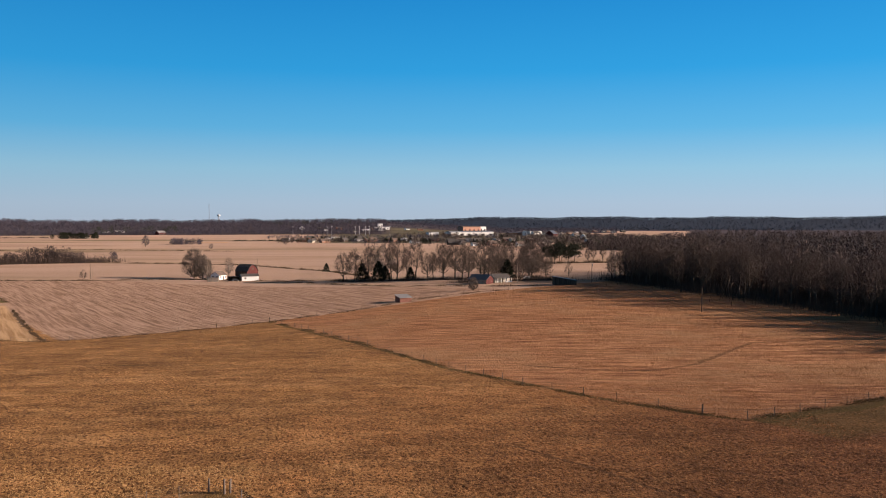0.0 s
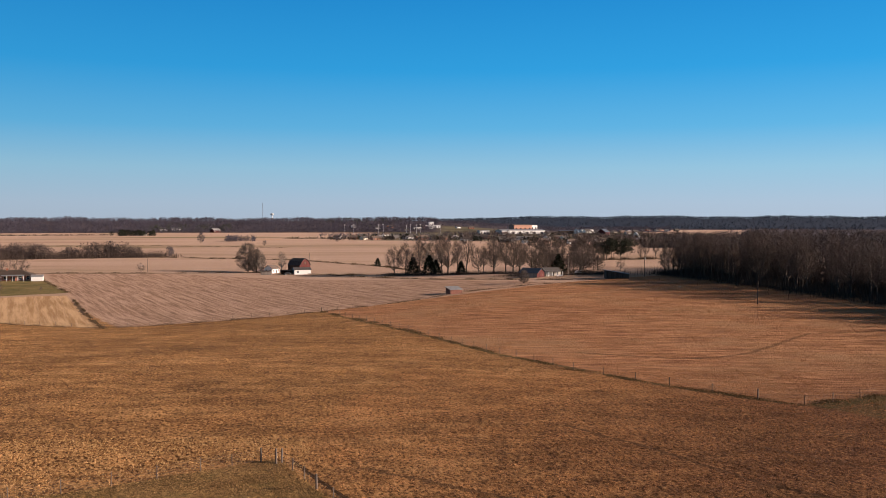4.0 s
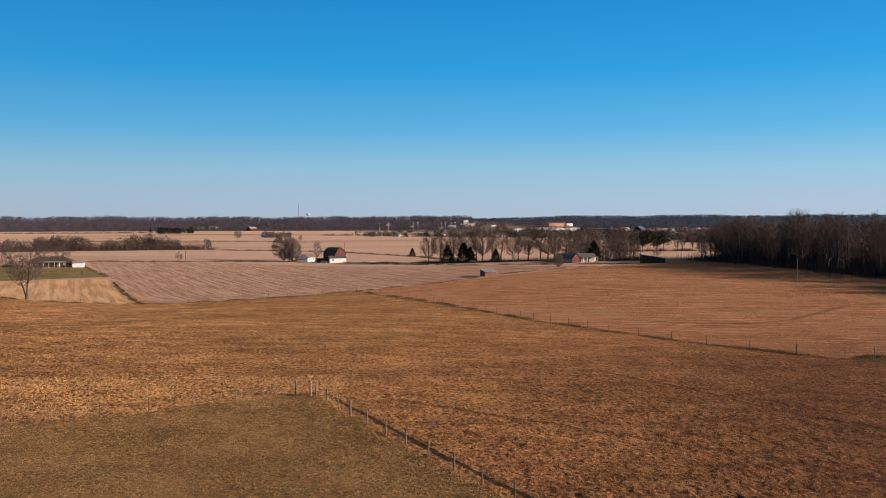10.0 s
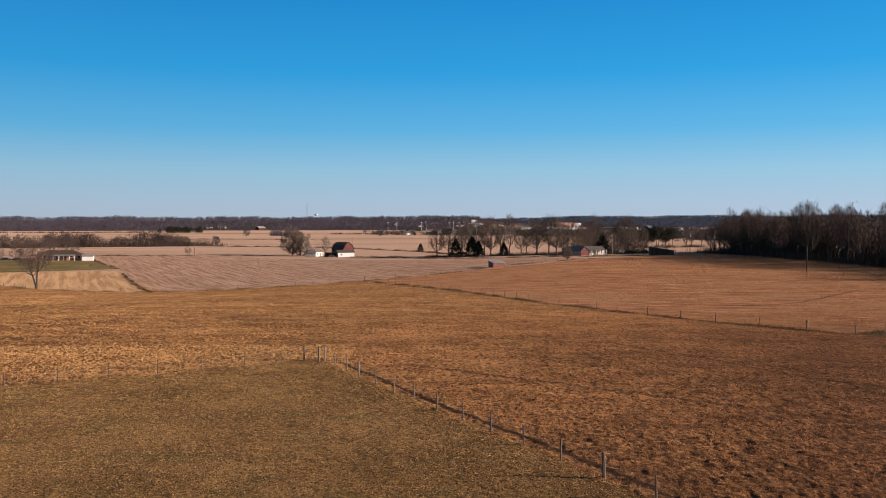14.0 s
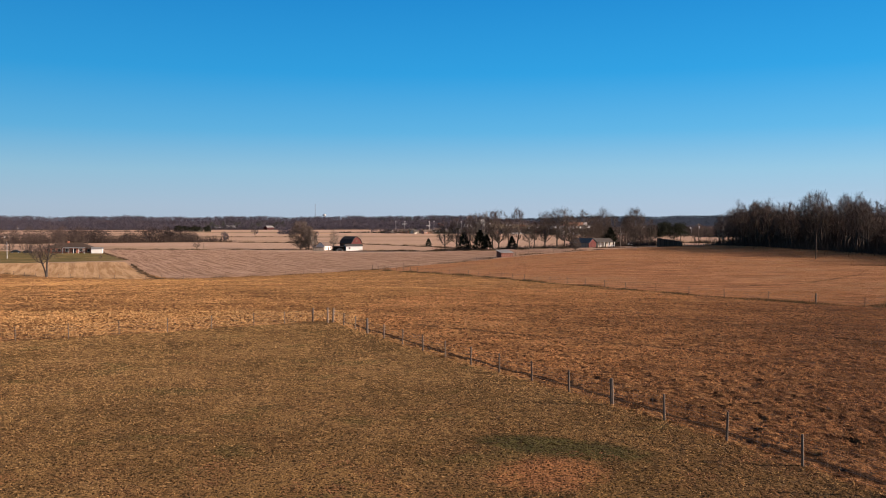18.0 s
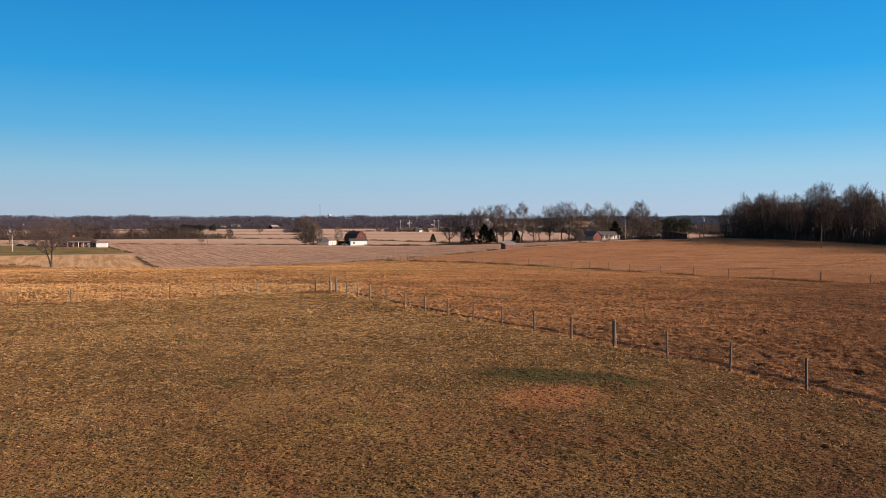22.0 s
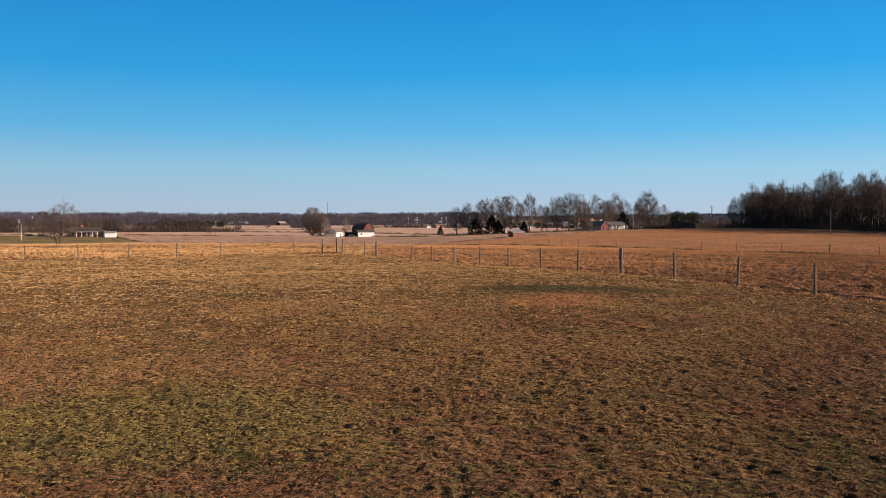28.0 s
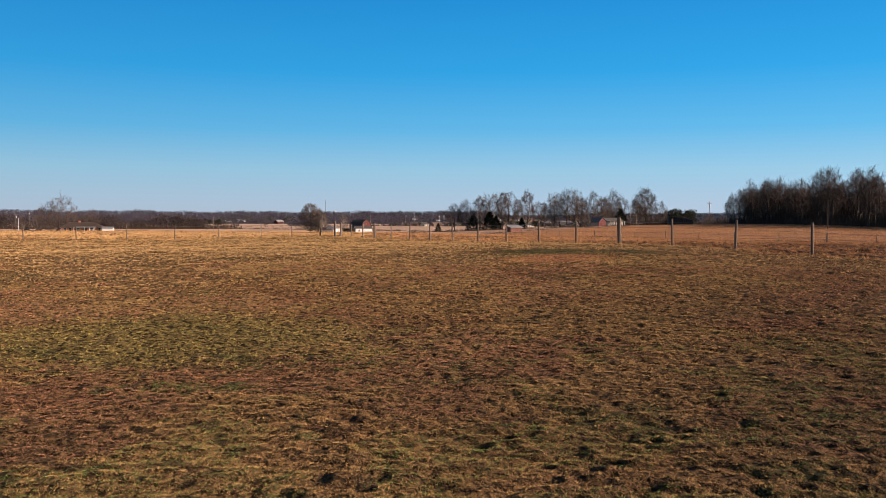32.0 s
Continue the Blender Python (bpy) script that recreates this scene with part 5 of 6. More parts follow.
brush("undergrowth", [(4, 450), (30, 446), (50, 440), (75, 428), (100, 436)], 6, 7000, 2.6, BRUSH, "dark scrub under the farm trees", 0.4, 0.12, 21)
brush("undergrowth", [(60, 400), (84, 402), (104, 392)], 8, 5000, 3.0, BRUSH, "dark scrub behind the farmhouse", 0.4, 0.12, 22)
brush("undergrowth", [(128, 622), (160, 640), (205, 648)], 4, 3000, 3.0, WEED, "reddish scrub in front of the pines", 0.4, 0.2, 23)

# single trees in far fields
FIELDTREE = Kind(*[tree_maker("tree", bare_tree(330 + i, 13, 0.36, 0.12, 8, 120, 6, 0.16), BARK, TWIG_HAZY, "lone leafless tree in far cropland", group="field trees") for i in range(2)])
for i, (x, y, hh) in enumerate([(-226, 1120, 15), (-170, 718, 9), (-166, 708, 8), (-133, 1010, 7), (-60, 1180, 9), (20, 700, 6)]):
    FIELDTREE.put(stand(x, y, rng.random() * 360, hh / 13))

brush("far_hedge", [(-860, 1560), (-700, 1660), (-520, 1720)], 5, 2500, 4.5, BRUSH, "thin dark hedge along far cropland", 0.35, 0.6, 31, "hedge")
brush("far_hedge", [(-150, 1415), (0, 1420), (140, 1400)], 9, 1500, 4.0, CEDAR, "dark clipped evergreens along the town's edge", 0.35, 1.2, 32, "hedge")
brush("far_hedge", [(-420, 980), (-250, 1000), (-100, 930)], 3, 1500, 1.6, WEED, "weedy bank between far fields", 0.35, 0.4, 33, "hedge")

def far_tree(seed, n=40, h=13.0, w=10.0, size=2.3):
    r = np.random.default_rng(seed)
    c = ball(n, r, 0.3) * (w / 2, w / 2, h * 0.46) + (0, 0, h * 0.5)
    way = (c - (0, 0, h * 0.35)) / h + r.normal(size=c.shape) * 0.3
    way /= np.linalg.norm(way, axis=1)[:, None]
    b = np.array([[0.0, 0, 0], [0.3, 0, 0]])
    v, f = slivers(np.concatenate([c - way * size / 2, b]), np.concatenate([c + way * size / 2, b + (0, 0, h * 0.6)]), np.concatenate([np.full(n, size * 0.42), np.full(2, 0.7)]), r)
    return v, f


# far tree row on the left
TWIG_ROW = foliage("row_twigs", (0.032, 0.025, 0.025), (0.066, 0.05, 0.046), mottle=0.3)
ROWTREE = [far_tree(440 + i, 260, 13.0, 12.0, 1.25) for i in range(4)]
places = []
for k in range(190):
    u = rng.random()
    x = -430 + u * 243
    y = 655 + (x + 283) * 0.42 + rng.uniform(-6, 34)
    places.append((x, y, gz(x, y) - 0.2, rng.random() * 6.3, rng.uniform(0.6, 1.1) * (0.85 + 0.15 * math.sin(x * 0.11)), rng.randrange(4)))
v, f = merged(ROWTREE, places)
tagged(new("tree_row", raw_mesh("tree_row", v, f, TWIG_ROW)), "dense leafless tree row between far fields", "tree row", kind="stuff")
brush("undergrowth", [(-430, 595), (-283, 655), (-168, 703)], 14, 12000, 7, BRUSH, "dark bare scrub under the far tree row", 0.35, 0.3, 12)


# ---- far woods, hedges and the town's trees ----
FAR = [far_tree(400 + i) for i in range(6)]
THICK = [far_tree(420 + i, 110, 13.0, 11.0, 1.9) for i in range(6)]


def woods(name, n, az0, az1, d0, d1, mat, label, scale=1.0, seed=1, power=1.0, models=FAR):
    r = random.Random(seed)
    places = []
    for k in range(n):
        a = radians(r.uniform(az0, az1))
        d = d0 + (d1 - d0) * r.random() ** power
        x, y = d * math.sin(a), d * math.cos(a)
        places.append((x, y, gz(x, y) - 0.5, r.random() * 6.3, scale * r.uniform(0.65, 1.3), r.randrange(6)))
    v, f = merged(models, places)
    tagged(new(name, raw_mesh(name, v, f, mat)), label, "woodland", kind="stuff")


woods("far_woods", 5200, -34, 3.5, 2050, 2680, TWIG_HAZY, "wide leafless woods on the far rise", 0.85, 1)
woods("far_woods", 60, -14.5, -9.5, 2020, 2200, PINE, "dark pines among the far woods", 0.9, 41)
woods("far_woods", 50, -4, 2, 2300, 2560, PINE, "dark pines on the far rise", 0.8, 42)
woods("far_woods", 900, -34, 2, 1980, 2080, TWIG_HAZY, "front of the wide leafless woods", 0.72, 2)
woods("far_woods", 60, -9.9, -8.1, 1220, 1270, TWIG_HAZY, "leafless copse between far fields", 0.62, 3)
woods("far_woods", 3200, 4, 44, 3400, 4700, TWIG_HILL_HAZY, "far wooded hills", 0.8, 4)
woods("far_woods", 1500, 22.9, 44, 540, 2300, TWIG_WOOD, "woods stretching away behind the near wood", 0.95, 5)
woods("far_woods", 420, 16.6, 23.2, 960, 1690, TWIG_WOOD, "woods before a pale far field", 0.8, 15)
woods("far_woods", 400, 18, 30, 2780, 3350, TWIG_HILL_HAZY, "woods behind a pale far field", 0.7, 16)
woods("far_woods", 30, 21.2, 23.2, 1800, 1880, TWIG_HAZY, "copse in a pale far field", 0.8, 18)
woods("far_woods", 2400, 3, 18.4, 2260, 3500, TWIG_HAZY, "leafless trees behind the far town", 0.6, 6)
woods("town_trees", 800, -4, 19, 1420, 1850, TWIG_HAZY, "leafless trees among the town's houses", 0.45, 7)
woods("town_trees", 330, 2, 20, 1860, 2080, TWIG_HAZY, "low leafless trees before the factory", 0.36, 17)
woods("town_trees", 190, 12.5, 19, 930, 1500, TWIG_WOOD, "leafless trees beyond the farm", 0.7, 8)
woods("town_trees", 110, 1, 14, 1110, 1420, TWIG_HAZY, "leafless trees round the nearest town houses", 0.45, 19)
woods("town_trees", 60, 9.5, 14, 880, 1100, TWIG_WOOD, "bare trees behind the farm", 0.7, 20)
woods("town_trees", 190, -3.5, 13.6, 1290, 1430, TWIG_WOOD, "bare trees between the town's first houses", 0.5, 43, models=THICK)
woods("town_trees", 120, -3.5, 13.6, 1285, 1420, CEDAR, "evergreens between the town's first houses", 0.45, 44, models=THICK)
woods("town_trees", 260, 4, 19, 1480, 2000, TWIG_WOOD, "bare trees along the town's streets", 0.62, 45, models=THICK)
woods("town_trees", 90, 14.5, 21, 1000, 1700, PINE, "dark evergreens on the slope by town", 0.6, 46, models=THICK)
woods("town_trees", 34, 9.6, 14.0, 470, 560, TWIG_WOOD, "low reddish bare trees behind the farmhouse", 0.7, 49, models=ROWTREE[:4] + ROWTREE[:2])
woods("far_woods", 3000, 3, 44, 4250, 4720, TWIG_HILL_HAZY, "wooded crest of the far hills", 0.9, 47)
woods("town_trees", 110, 12.5, 20.5, 980, 1350, TWIG_WOOD, "bare trees on the slope beyond the farm", 0.75, 48, models=THICK)
woods("town_trees", 150, -3, 17, 1400, 1800, PINE, "dark evergreens among the town's houses", 0.4, 10)


# ---- town and far farms ----
def far_house(x, y, w, d, eave, ridge, wall, roof, label, turn=0.0, category="house"):
    h = gable_building("house" if category == "house" else category.replace(" ", "_"), stand(x, y, turn), w, d, eave, ridge, wall, roof, label, category, 0.5)
    n = max(2, int(w / 4))
    for k in range(n):
        xx = -w / 2 + w * (k + 0.5) / n
        if k == n // 2:
            door(h, xx, -d / 2, 0, 1.1, 2.1, DARK_BOARD)
        else:
            window(h, xx, -d / 2, 0.9, 1.3, 1.3)
    return h


far_house(27, 1433, 10, 8, 3, 6, BRICK, SHINGLE, "small brick house at the edge of town", 27)
far_house(44.5, 1475, 12, 9, 3, 7, DARK_BOARD, SHINGLE, "dark house at the edge of town", 18)
far_house(63.7, 1362, 11.5, 9, 3.2, 6.8, SALMON, SHINGLE_BROWN, "salmon-coloured house among clipped evergreens", 30)
far_house(-38, 1545, 14, 9, 3, 6, BRICK, SHINGLE, "low brick house before the sports ground", 27)
far_house(8, 1662, 13, 9, 3, 6, WHITE, SHINGLE_BROWN, "white house before the sports ground", 18)
far_house(119.6, 1251, 16, 9, 2.8, 5.2, WHITE, SHINGLE, "long white house with a dark roof", 10)
far_house(164, 1165, 20, 10, 3, 7.2, DARK_BOARD, SHINGLE, "wide house under a big dark roof", 8)
far_house(174, 1160, 7, 8, 3.2, 7, CREAM, SHINGLE, "cream gabled house beside a dark-roofed one", 75)
far_house(181.7, 1118, 6.5, 6, 2.7, 4.6, WHITE, SHINGLE, "tiny white house by evergreens", 25)
far_house(204.6, 1116, 11, 9, 3, 7, SALMON, SHINGLE_BROWN, "brown-roofed house with a salmon end wall", 26)
far_house(235, 1087, 8.5, 8, 3, 6.2, WHITE, SHINGLE_BROWN, "white house behind the farm trees", 16)
far_house(286, 1150, 11, 8, 3, 6, CREAM, SHINGLE, "cream house with a dark roof", 24)
far_house(401, 1194, 8, 7, 3, 5.5, WHITE, SHINGLE, "small white house on the slope", 40)
far_house(395, 1330, 11, 8, 3, 6, WHITE, SHINGLE, "white house among bare trees on the slope", 30)
far_house(458.6, 1571, 10, 9, 4, 8.5, WHITE, TIN, "tall white house on the town's edge", 64)
far_house(470, 2005, 17, 12, 4.5, 9, WHITE, SHINGLE, "white house in town", 30)
far_house(350, 1860, 14, 9, 3, 6, WHITE, SHINGLE, "white house beside the green", 15)
far_house(255, 1830, 13, 9, 3, 6, CREAM, SHINGLE_BROWN, "cream house beside the green", 15)
far_house(520, 1840, 14, 9, 3.5, 7, WHITE, SHINGLE_BROWN, "white house near the red barn", 20)
far_house(425, 1914, 12, 10, 7, 12, WHITE, TIN, "tall white gable beside a blue-roofed hall", 75)
far_house(-492, 2030, 16, 9, 3.2, 6.5, WHITE, SHINGLE, "white far farmhouse before the woods", 27)
far_house(-466, 2040, 20, 9, 3.2, 6.0, WHITE, TIN, "long white far farmhouse before the woods", 21)
far_house(-367, 1975, 20, 12, 5, 9, RED_BOARD, TIN, "small red far barn before the woods", 54, "barn")
far_house(-452, 1700, 16, 9, 3, 6, CREAM, SHINGLE, "far house behind an evergreen windbreak", 34)
far_house(455.7, 1795, 22, 18, 6, 12.5, RED_BOARD, TIN_BLUE, "large red barn with a blue-grey roof in town", 52, "barn")


# streets of small houses: a few models, set again and again
def street_model(w, d, ridge, wall, roof, label):
    h = far_house(0, 0, w, d, 3.0, ridge, wall, roof, label)
    h["group"] = "houses of the town"
    return h


STREET = Kind(street_model(12, 8, 5.6, WHITE, SHINGLE, "small white town house with a dark roof"), street_model(13, 9, 6.2, BRICK, SHINGLE_BROWN, "brick town house with a brown roof"),
              street_model(11, 8, 5.8, CREAM, SHINGLE, "cream town house with a dark roof"), street_model(14, 9, 6.0, SALMON, SHINGLE_BROWN, "salmon-coloured town house with a brown roof"),
              street_model(10, 8, 5.2, WHITE, TIN, "white town house with a pale metal roof"), street_model(13, 9, 6.4, DARK_BOARD, SHINGLE, "dark town house among trees"))
for az0, az1, d0, d1, count in ((-3.2, 13.2, 1300, 1420, 22), (-2.0, 6.0, 2060, 2240, 10), (12.0, 19.0, 2050, 2500, 16)):
    for k in range(count):
        a, d = radians(az0 + (az1 - az0) * (k + rng.random() * 0.8) / count), rng.uniform(d0, d1)
        STREET.put(stand(d * math.sin(a), d * math.cos(a), rng.uniform(-25, 55)))


def warehouse(x, y, w, d, h, wall, roof, label, turn=0.0, bays=8):
    e = thing("warehouse", stand(x, y, turn), label, "warehouse")
    bm = bmesh.new()
    box(bm, -w / 2, -d / 2, -0.8, w / 2, d / 2, h)
    part("wall", bm, wall, e)
    bm = bmesh.new()
    prism(bm, [(-d / 2 - 0.5, h), (d / 2 + 0.5, h), (0, h + d * 0.06)], -w / 2 - 0.5, w / 2 + 0.5)
    bmesh.ops.transform(bm, matrix=Matrix(((0, 1, 0, 0), (1, 0, 0, 0), (0, 0, 1, 0), (0, 0, 0, 1))), verts=bm.verts)
    bmesh.ops.recalc_face_normals(bm, faces=bm.faces)
    part("roof", bm, roof, e)
    for k in range(bays):
        door(e, -w / 2 + w * (k + 0.5) / bays, -d / 2, 0, w / bays * 0.35, h * 0.55, GLASS if k % 2 else DARK)
    return e


warehouse(306, 1948, 104, 40, 7.5, WHITE, TIN, "long white factory hall with a pale roof", 15, 6)
warehouse(338, 2150, 48, 30, 15, SALMON, SHINGLE_BROWN, "taller salmon-coloured block behind the white factory", 18, 4)
warehouse(224.6, 1955, 23, 20, 6.5, WHITE, TIN, "small white hall beside the factory", 12, 3)
warehouse(403.6, 1920, 32, 20, 7, DARK_BOARD, TIN_BLUE, "low hall with a blue-grey roof in town", 4, 5)
warehouse(486, 2085, 34, 16, 7, WHITE, TIN, "white hall among town trees", 22, 4)
warehouse(123.6, 2180, 36, 20, 5.5, WHITE, TIN, "low white grandstand hall of the sports ground", 12, 4)
warehouse(122, 2205, 11, 10, 12, WHITE, TIN, "white block above the grandstand hall", 12, 2)
warehouse(83.6, 2121, 18, 12, 5, WHITE, TIN, "low white hall by the sports ground", 12, 3)
warehouse(390, 2330, 40, 20, 12, WHITE, TIN, "white hall far behind town", 22, 4)


# evergreens of the town's edge
SHRUBS = [evergreen(600 + i, 8.0, 7.5, 420, 1.0, 0.02, 2.4) for i in range(3)]
places = []
for x, y, spread, count in [(82, 1290, 14, 5), (98, 1280, 8, 4), (138, 1225, 14, 6), (190, 1130, 9, 5), (226, 1102, 9, 5), (30, 1400, 12, 4), (-20, 1440, 20, 5), (250, 1120, 20, 4), (300, 1060, 25, 5), (350, 1500, 60, 6), (430, 1400, 40, 5)]:
    for k in range(count):
        px, py = x + rng.uniform(-1, 1) * spread, y + rng.uniform(-12, 12)
        places.append((px, py, gz(px, py) - 0.2, rng.random() * 6.3, rng.uniform(0.6, 1.05), rng.randrange(3)))
v, f = merged(SHRUBS, places)
tagged(new("town_evergreens", raw_mesh("town_evergreens", v, f, CEDAR)), "dark rounded evergreens along the town's edge", "evergreens", kind="stuff")
places = []
for k in range(34):
    a, d = radians(rng.uniform(-16.7, -14.2)), rng.uniform(1685, 1740)
    px, py = d * math.sin(a), d * math.cos(a)
    places.append((px, py, gz(px, py) - 0.2, rng.random() * 6.3, rng.uniform(0.9, 1.5), rng.randrange(3)))
v, f = merged(SHRUBS, places)
tagged(new("windbreak", raw_mesh("windbreak", v, f, CEDAR)), "dark evergreen windbreak round a far house", "evergreens", kind="stuff")


# floodlights of the town's sports ground
def light_pole(x, y, h):
    e = thing("light_pole", stand(x, y, 20, sink=0.0), "tall steel floodlight pole of a far sports ground", "light pole", "floodlight poles")
    bm = bmesh.new()
    rod(bm, (0, 0, -1), (0, 0, h), 0.32, 0.2, 6)
    part("pole", bm, STEEL, e)
    bm = bmesh.new()
    box(bm, -1.5, -0.3, h - 1.0, 1.5, 0.3, h)
    part("lamp_head", bm, STEEL, e)
    return e


first = light_pole(-80, 1900, 20)
for x, y in [(-62, 1930), (-8, 1900), (2, 1960), (52, 1900), (62, 1940), (74, 1910), (84, 1950), (128, 1930)]:
    c = copy_thing(first, Matrix())
    c.matrix_basis = stand(x, y, 20, sink=0.0)


# ---- parked cars ----
def car(m, paint, label):
    e = thing("car", m, label, "car", "parked cars")
    bm = bmesh.new()
    prism(bm, [(-2.2, 0.35), (2.2, 0.35), (2.25, 0.75), (1.3, 0.9), (0.7, 1.42), (-1.1, 1.45), (-1.9, 0.95), (-2.25, 0.9)], -0.88, 0.88)
    bmesh.ops.bevel(bm, geom=bm.edges[:], offset=0.06, segments=1, affect="EDGES")
    part("body", bm, paint, e)
    for sy in (-0.89, 0.89):
        bm = bmesh.new()
        prism(bm, [(-1.5, 0.95), (1.1, 0.92), (0.65, 1.35), (-1.05, 1.38)], min(sy, sy * 1.01), max(sy, sy * 1.01))
        part("window", bm, GLASS, e)
    for wx in (-1.4, 1.4):
        for wy in (-0.8, 0.8):
            bm = bmesh.new()
            rod(bm, (wx, wy - 0.11, 0.33), (wx, wy + 0.11, 0.33), 0.33, sides=12)
            w = part("wheel", bm, RUBBER, e)
            bm = bmesh.new()
            rod(bm, (wx, wy - 0.12, 0.33), (wx, wy + 0.12, 0.33), 0.18, sides=10)
            part("rim", bm, STEEL, w)


car(stand(-190, 415, 10, sink=0.0), CAR_DARK, "dark sedan parked by the brick house")
car(stand(-196.5, 417, 15, sink=0.0), CAR_DARK, "dark hatchback parked by the brick house")
car(stand(92, 408, 5, sink=0.0), CAR_WHITE, "white car parked behind the farm")
car(stand(-50.5, 474, 30, sink=0.0), CAR_DARK, "dark car parked at the carport")


# ---- grass ----
def tufts(name, n, place, height, spread, w, mat, label, seed, blades=5):
    r = np.random.default_rng(seed)
    x, y = place(r, n)
    k = len(x)
    x, y = np.repeat(x, blades), np.repeat(y, blades)
    hh = np.repeat(height * (0.5 + 0.9 * r.random(k)), blades) * (0.6 + 0.6 * r.random(k * blades))
    x, y = x + r.normal(size=len(x)) * spread * 0.35, y + r.normal(size=len(x)) * spread * 0.35
    base = np.column_stack([x, y, surface(x, y) - 0.012])
    tip = base + np.column_stack([r.normal(size=len(x)) * spread, r.normal(size=len(x)) * spread, hh])
    v, f = slivers(base, tip, w, r)
    tagged(new(name, raw_mesh(name, v, f, mat)), label, "grass", kind="stuff")


def wedge(y0, y1, half=0.62, power=0.5, keep=None):
    """Points spread over a wedge that opens ahead of the camera."""
    def f(r, n):
        d = y0 + (y1 - y0) * r.random(n) ** power
        x = d * np.tan((r.random(n) * 2 - 1) * half + 0.02)
        ok = keep(x, d) if keep else np.ones(n, bool)
        return x[ok], d[ok]
    return f


def ripple(x, y, s, seed=0.0):
    return np.sin(x * s + 1.9 * np.sin(y * s * 0.7 + seed) + seed) * np.cos(y * s * 1.1 + 1.3 * np.sin(x * s * 0.6 + seed * 2))


green_spot = lambda x, y: np.hypot((x - GREEN_X) / 5.2, (y - GREEN_Y) / 3.6) + 0.25 * ripple(x, y, 1.3) + 0.55 * lattice_noise(x * 3.1, y * 3.1, 17) < 1
bare_spot = lambda x, y: (np.hypot((x - 4.4) / 2.6, (y - 34.8) / 2.2) < 1) | (np.hypot((x - 5.4) / 4.8, (y - 38.5 + 0.53 * (x - 5.4)) / 1.7) < 1)
patch_noise = lambda x, y, s, seed: lattice_noise(x * s, y * s, seed) + 0.5 * lattice_noise(x * s * 2.7, y * s * 2.7, seed + 1)
pinkish = lambda x, y: patch_noise(x, y, 0.45, 9) > 0.05
clovery = lambda x, y: patch_noise(x, y, 0.8, 11) + np.clip((12 - y) / 10, -0.3, 0.5) + 0.02 * x > 0.32
edge_of_lawn = lambda x, y: y + 7 * patch_noise(x, y, 0.22, 31)
thin = lambda x, y, s=5.0: lattice_noise(x * s, y * s, 13) > -0.45
tufts("yard_grass", 150000, wedge(6.2, 18, 0.56, 0.95, keep=lambda x, y: in_yard(x, y) & ~green_spot(x, y) & ~pinkish(x, y) & thin(x, y)), 0.022, 0.018, 0.006, GRASS_YARD, "short dormant yard grass in olive and straw tufts", 1, 5)
tufts("yard_grass", 150000, wedge(6.2, 18, 0.56, 0.95, keep=lambda x, y: in_yard(x, y) & ~green_spot(x, y) & pinkish(x, y) & thin(x, y)), 0.019, 0.018, 0.006, GRASS_RED, "short reddish-brown dormant yard grass", 2, 5)
tufts("yard_grass", 120000, wedge(11, 42, 0.56, keep=lambda x, y: in_yard(x, y) & (edge_of_lawn(x, y) < 32) & ~green_spot(x, y) & ~pinkish(x, y) & thin(x, y, 3.5)), 0.032, 0.03, 0.011, GRASS_YARD, "short dormant yard grass in straw tufts", 21, 6)
tufts("yard_grass", 105000, wedge(11, 42, 0.56, keep=lambda x, y: in_yard(x, y) & (edge_of_lawn(x, y) < 32) & ~green_spot(x, y) & pinkish(x, y) & thin(x, y, 3.5)), 0.029, 0.03, 0.011, GRASS_RED, "short russet yard grass", 22, 6)
tufts("yard_grass", 40000, wedge(4.2, 30, 0.56, keep=lambda x, y: in_yard(x, y) & green_spot(x, y)), 0.030, 0.025, 0.009, GRASS_GREEN, "green patch of short yard grass", 3, 6)
tufts("clover", 110000, wedge(6.2, 17, 0.56, 0.8, keep=lambda x, y: in_yard(x, y) & ~green_spot(x, y) & clovery(x, y)), 0.018, 0.020, 0.013, CLOVER, "low clover and weeds in the yard", 23, 5)
tufts("yard_grass", 250000, wedge(20, 88, keep=lambda x, y: in_yard(x, y) & (edge_of_lawn(x, y) > 30) & ~bare_spot(x, y) & (lattice_noise(x * 2.6, y * 2.6, 14) > -0.45)), 0.042, 0.045, 0.017, GRASS_LAWN, "short straw-coloured yard grass farther off", 4, 4)


def off_trail(x, y):
    # leaves the worn line outside the yard fence bare
    (ax, ay), (bx, by) = YARD_A
    l = math.hypot(bx - ax, by - ay)
    d = ((bx - ax) * (y - ay) - (by - ay) * (x - ax)) / l
    ok = np.abs(d - 1.15) > 0.28
    for track in TRACKS:
        for (px, py), (qx, qy) in zip(track[:-1], track[1:]):
            t = np.clip(((x - px) * (qx - px) + (y - py) * (qy - py)) / ((qx - px) ** 2 + (qy - py) ** 2), 0, 1)
            ok &= np.hypot(x - px - t * (qx - px), y - py - t * (qy - py)) > 0.35
    return ok


dark_gap = lambda x, y: lattice_noise(x * 2.6, y * 2.6, 21) > -0.25
sward = lambda x, y: ~in_yard(x, y) & off_trail(x, y) & dark_gap(x, y) & (x < 70)
rusty = lambda x, y: x + 8 * lattice_noise(x * 0.06, y * 0.06, 23) > -4
tufts("pasture_grass", 80000, wedge(36, 150, 0.58, 0.7, keep=lambda x, y: sward(x, y) & ~rusty(x, y)), 0.13, 0.075, 0.028, GRASS_TAN, "long tawny pasture grass beyond the fence", 5, 7)
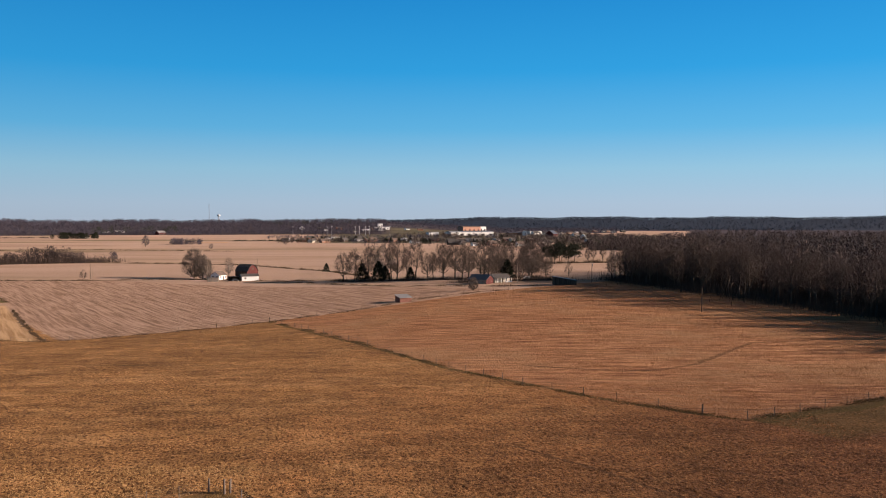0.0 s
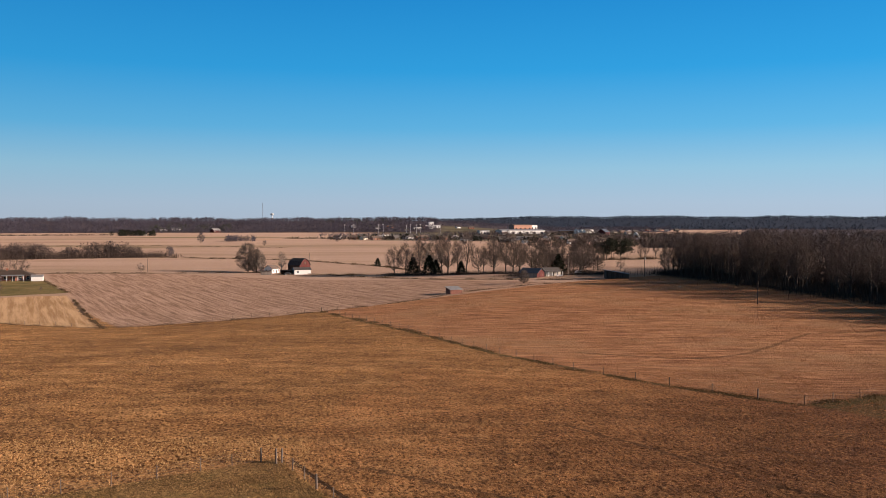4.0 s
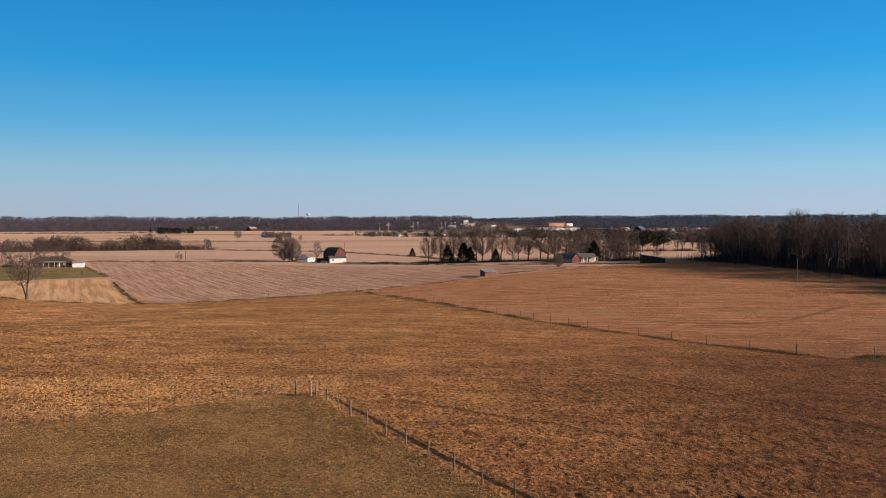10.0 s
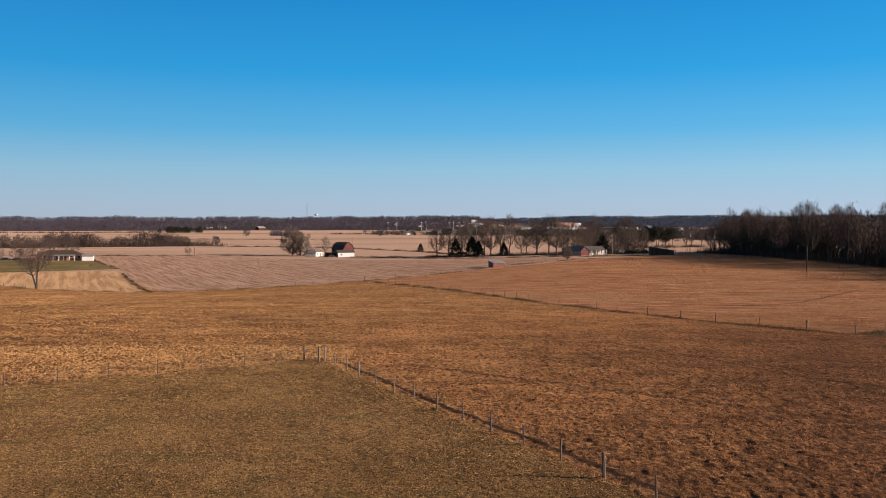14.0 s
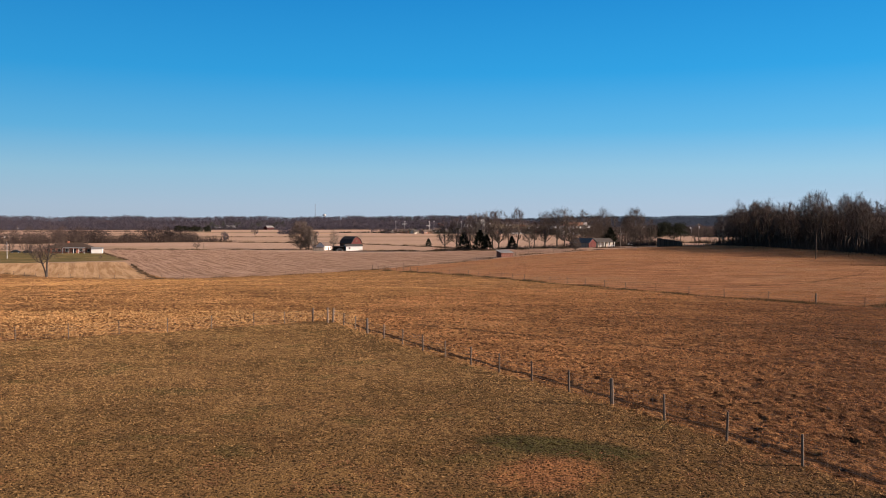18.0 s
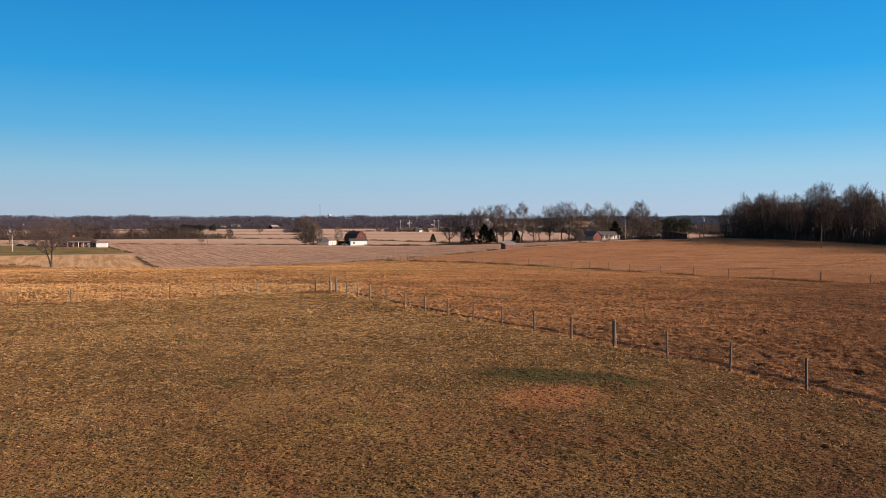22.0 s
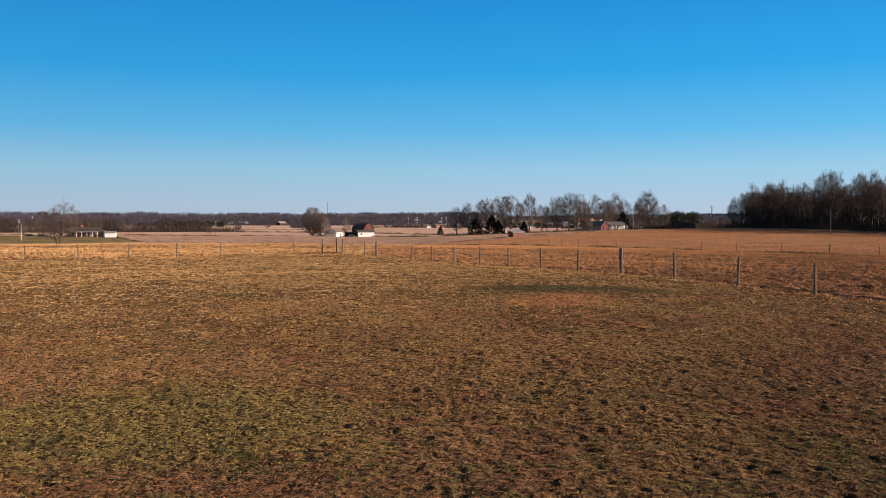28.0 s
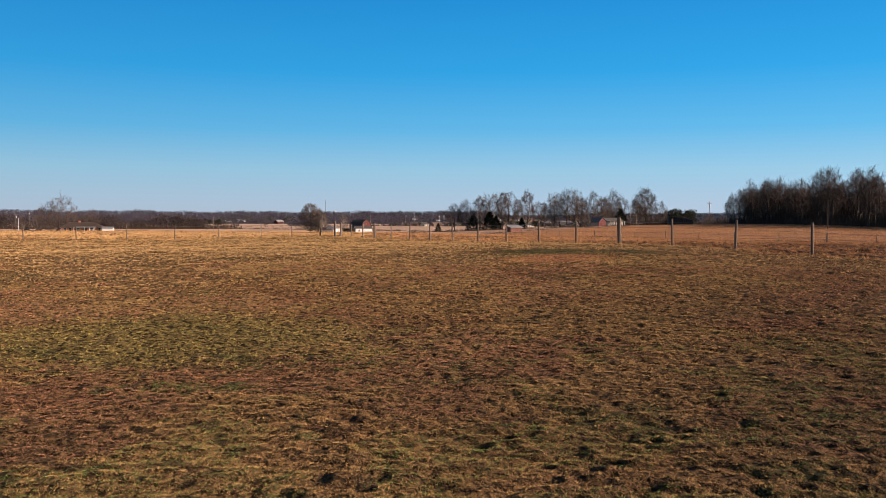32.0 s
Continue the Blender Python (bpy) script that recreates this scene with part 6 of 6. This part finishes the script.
tufts("pasture_grass", 130000, wedge(30, 150, 0.58, 0.62, keep=lambda x, y: sward(x, y) & rusty(x, y)), 0.12, 0.06, 0.026, GRASS_RUST, "grazed rust-brown pasture grass", 15, 6)
tufts("pasture_grass", 16000, wedge(78, 100, 0.55, 0.7, keep=lambda x, y: ~in_yard(x, y) & (x < -8)), 0.17, 0.09, 0.022, GRASS_STRAW, "tall pale grass along the yard fence", 6, 5)
tufts("fence_grass", 1000, lambda r, n: (lambda s: (A0.x + DA.x * s + r.normal(size=n) * 0.3, A0.y + DA.y * s + r.normal(size=n) * 0.3))(r.random(n) * 75), 0.14, 0.08, 0.02, GRASS_TAN, "rough grass left under the yard fence", 7, 4)


def inside(lines, x, y):
    ok = np.ones(len(x), bool)
    for (px, py), (qx, qy) in lines:
        ok &= (qx - px) * (y - py) - (qy - py) * (x - px) > 0
    return ok


def field(x0, x1, y0, y1, keep):
    def f(r, n):
        x, y = x0 + (x1 - x0) * r.random(n), y0 + (y1 - y0) * r.random(n)
        ok = keep(x, y)
        return x[ok], y[ok]
    return f


mown = lambda x, y: inside(HAY, x, y) & (x < 170) & (lattice_noise((x * 0.97 - y * 0.24) * 0.12, (x * 0.24 + y * 0.97) * 0.9, 41) + 0.6 * lattice_noise(x * 0.8, y * 0.8, 42) > -0.05)
tufts("hay_grass", 170000, field(-20, 170, 119, 345, mown), 0.13, 0.12, 0.045, GRASS_HAY, "mown hay aftermath in pale streaks", 51, 4)
drilled = lambda x, y: inside(STUBBLE, x, y) & (np.sin((x * 0.9 + y * 0.44) * 3.3 + 2.2 * lattice_noise(x * 0.05, y * 0.05, 43)) + 0.9 * lattice_noise(x * 0.3, y * 0.3, 44) > 0.35)
tufts("stubble", 120000, field(-166, 85, 250, 490, drilled), 0.12, 0.08, 0.07, STUBBLE_STALK, "pale crop stubble in drilled rows", 52, 2)
striped = lambda x, y: inside(STRIP, x, y) & (np.sin((x * 0.93 + y * 0.37) * 1.5) + 0.9 * lattice_noise(x * 0.3, y * 0.3, 45) > 0.3)
tufts("stubble", 40000, field(-260, -77, 250, 366, striped), 0.12, 0.08, 0.07, STUBBLE_STALK, "pale stubble strips below the house lawn", 53, 2)
far_sward = lambda x, y: ~inside(HAY, x, y) & ~inside(STUBBLE, x, y) & ~inside(STRIP, x, y) & (x < 60) & (y < 292) & (lattice_noise(x * 0.9, y * 1.4, 46) > -0.1)
tufts("pasture_grass", 90000, field(-150, 60, 146, 292, far_sward), 0.15, 0.11, 0.042, GRASS_TAN, "tawny pasture grass on the far slope", 54, 4)
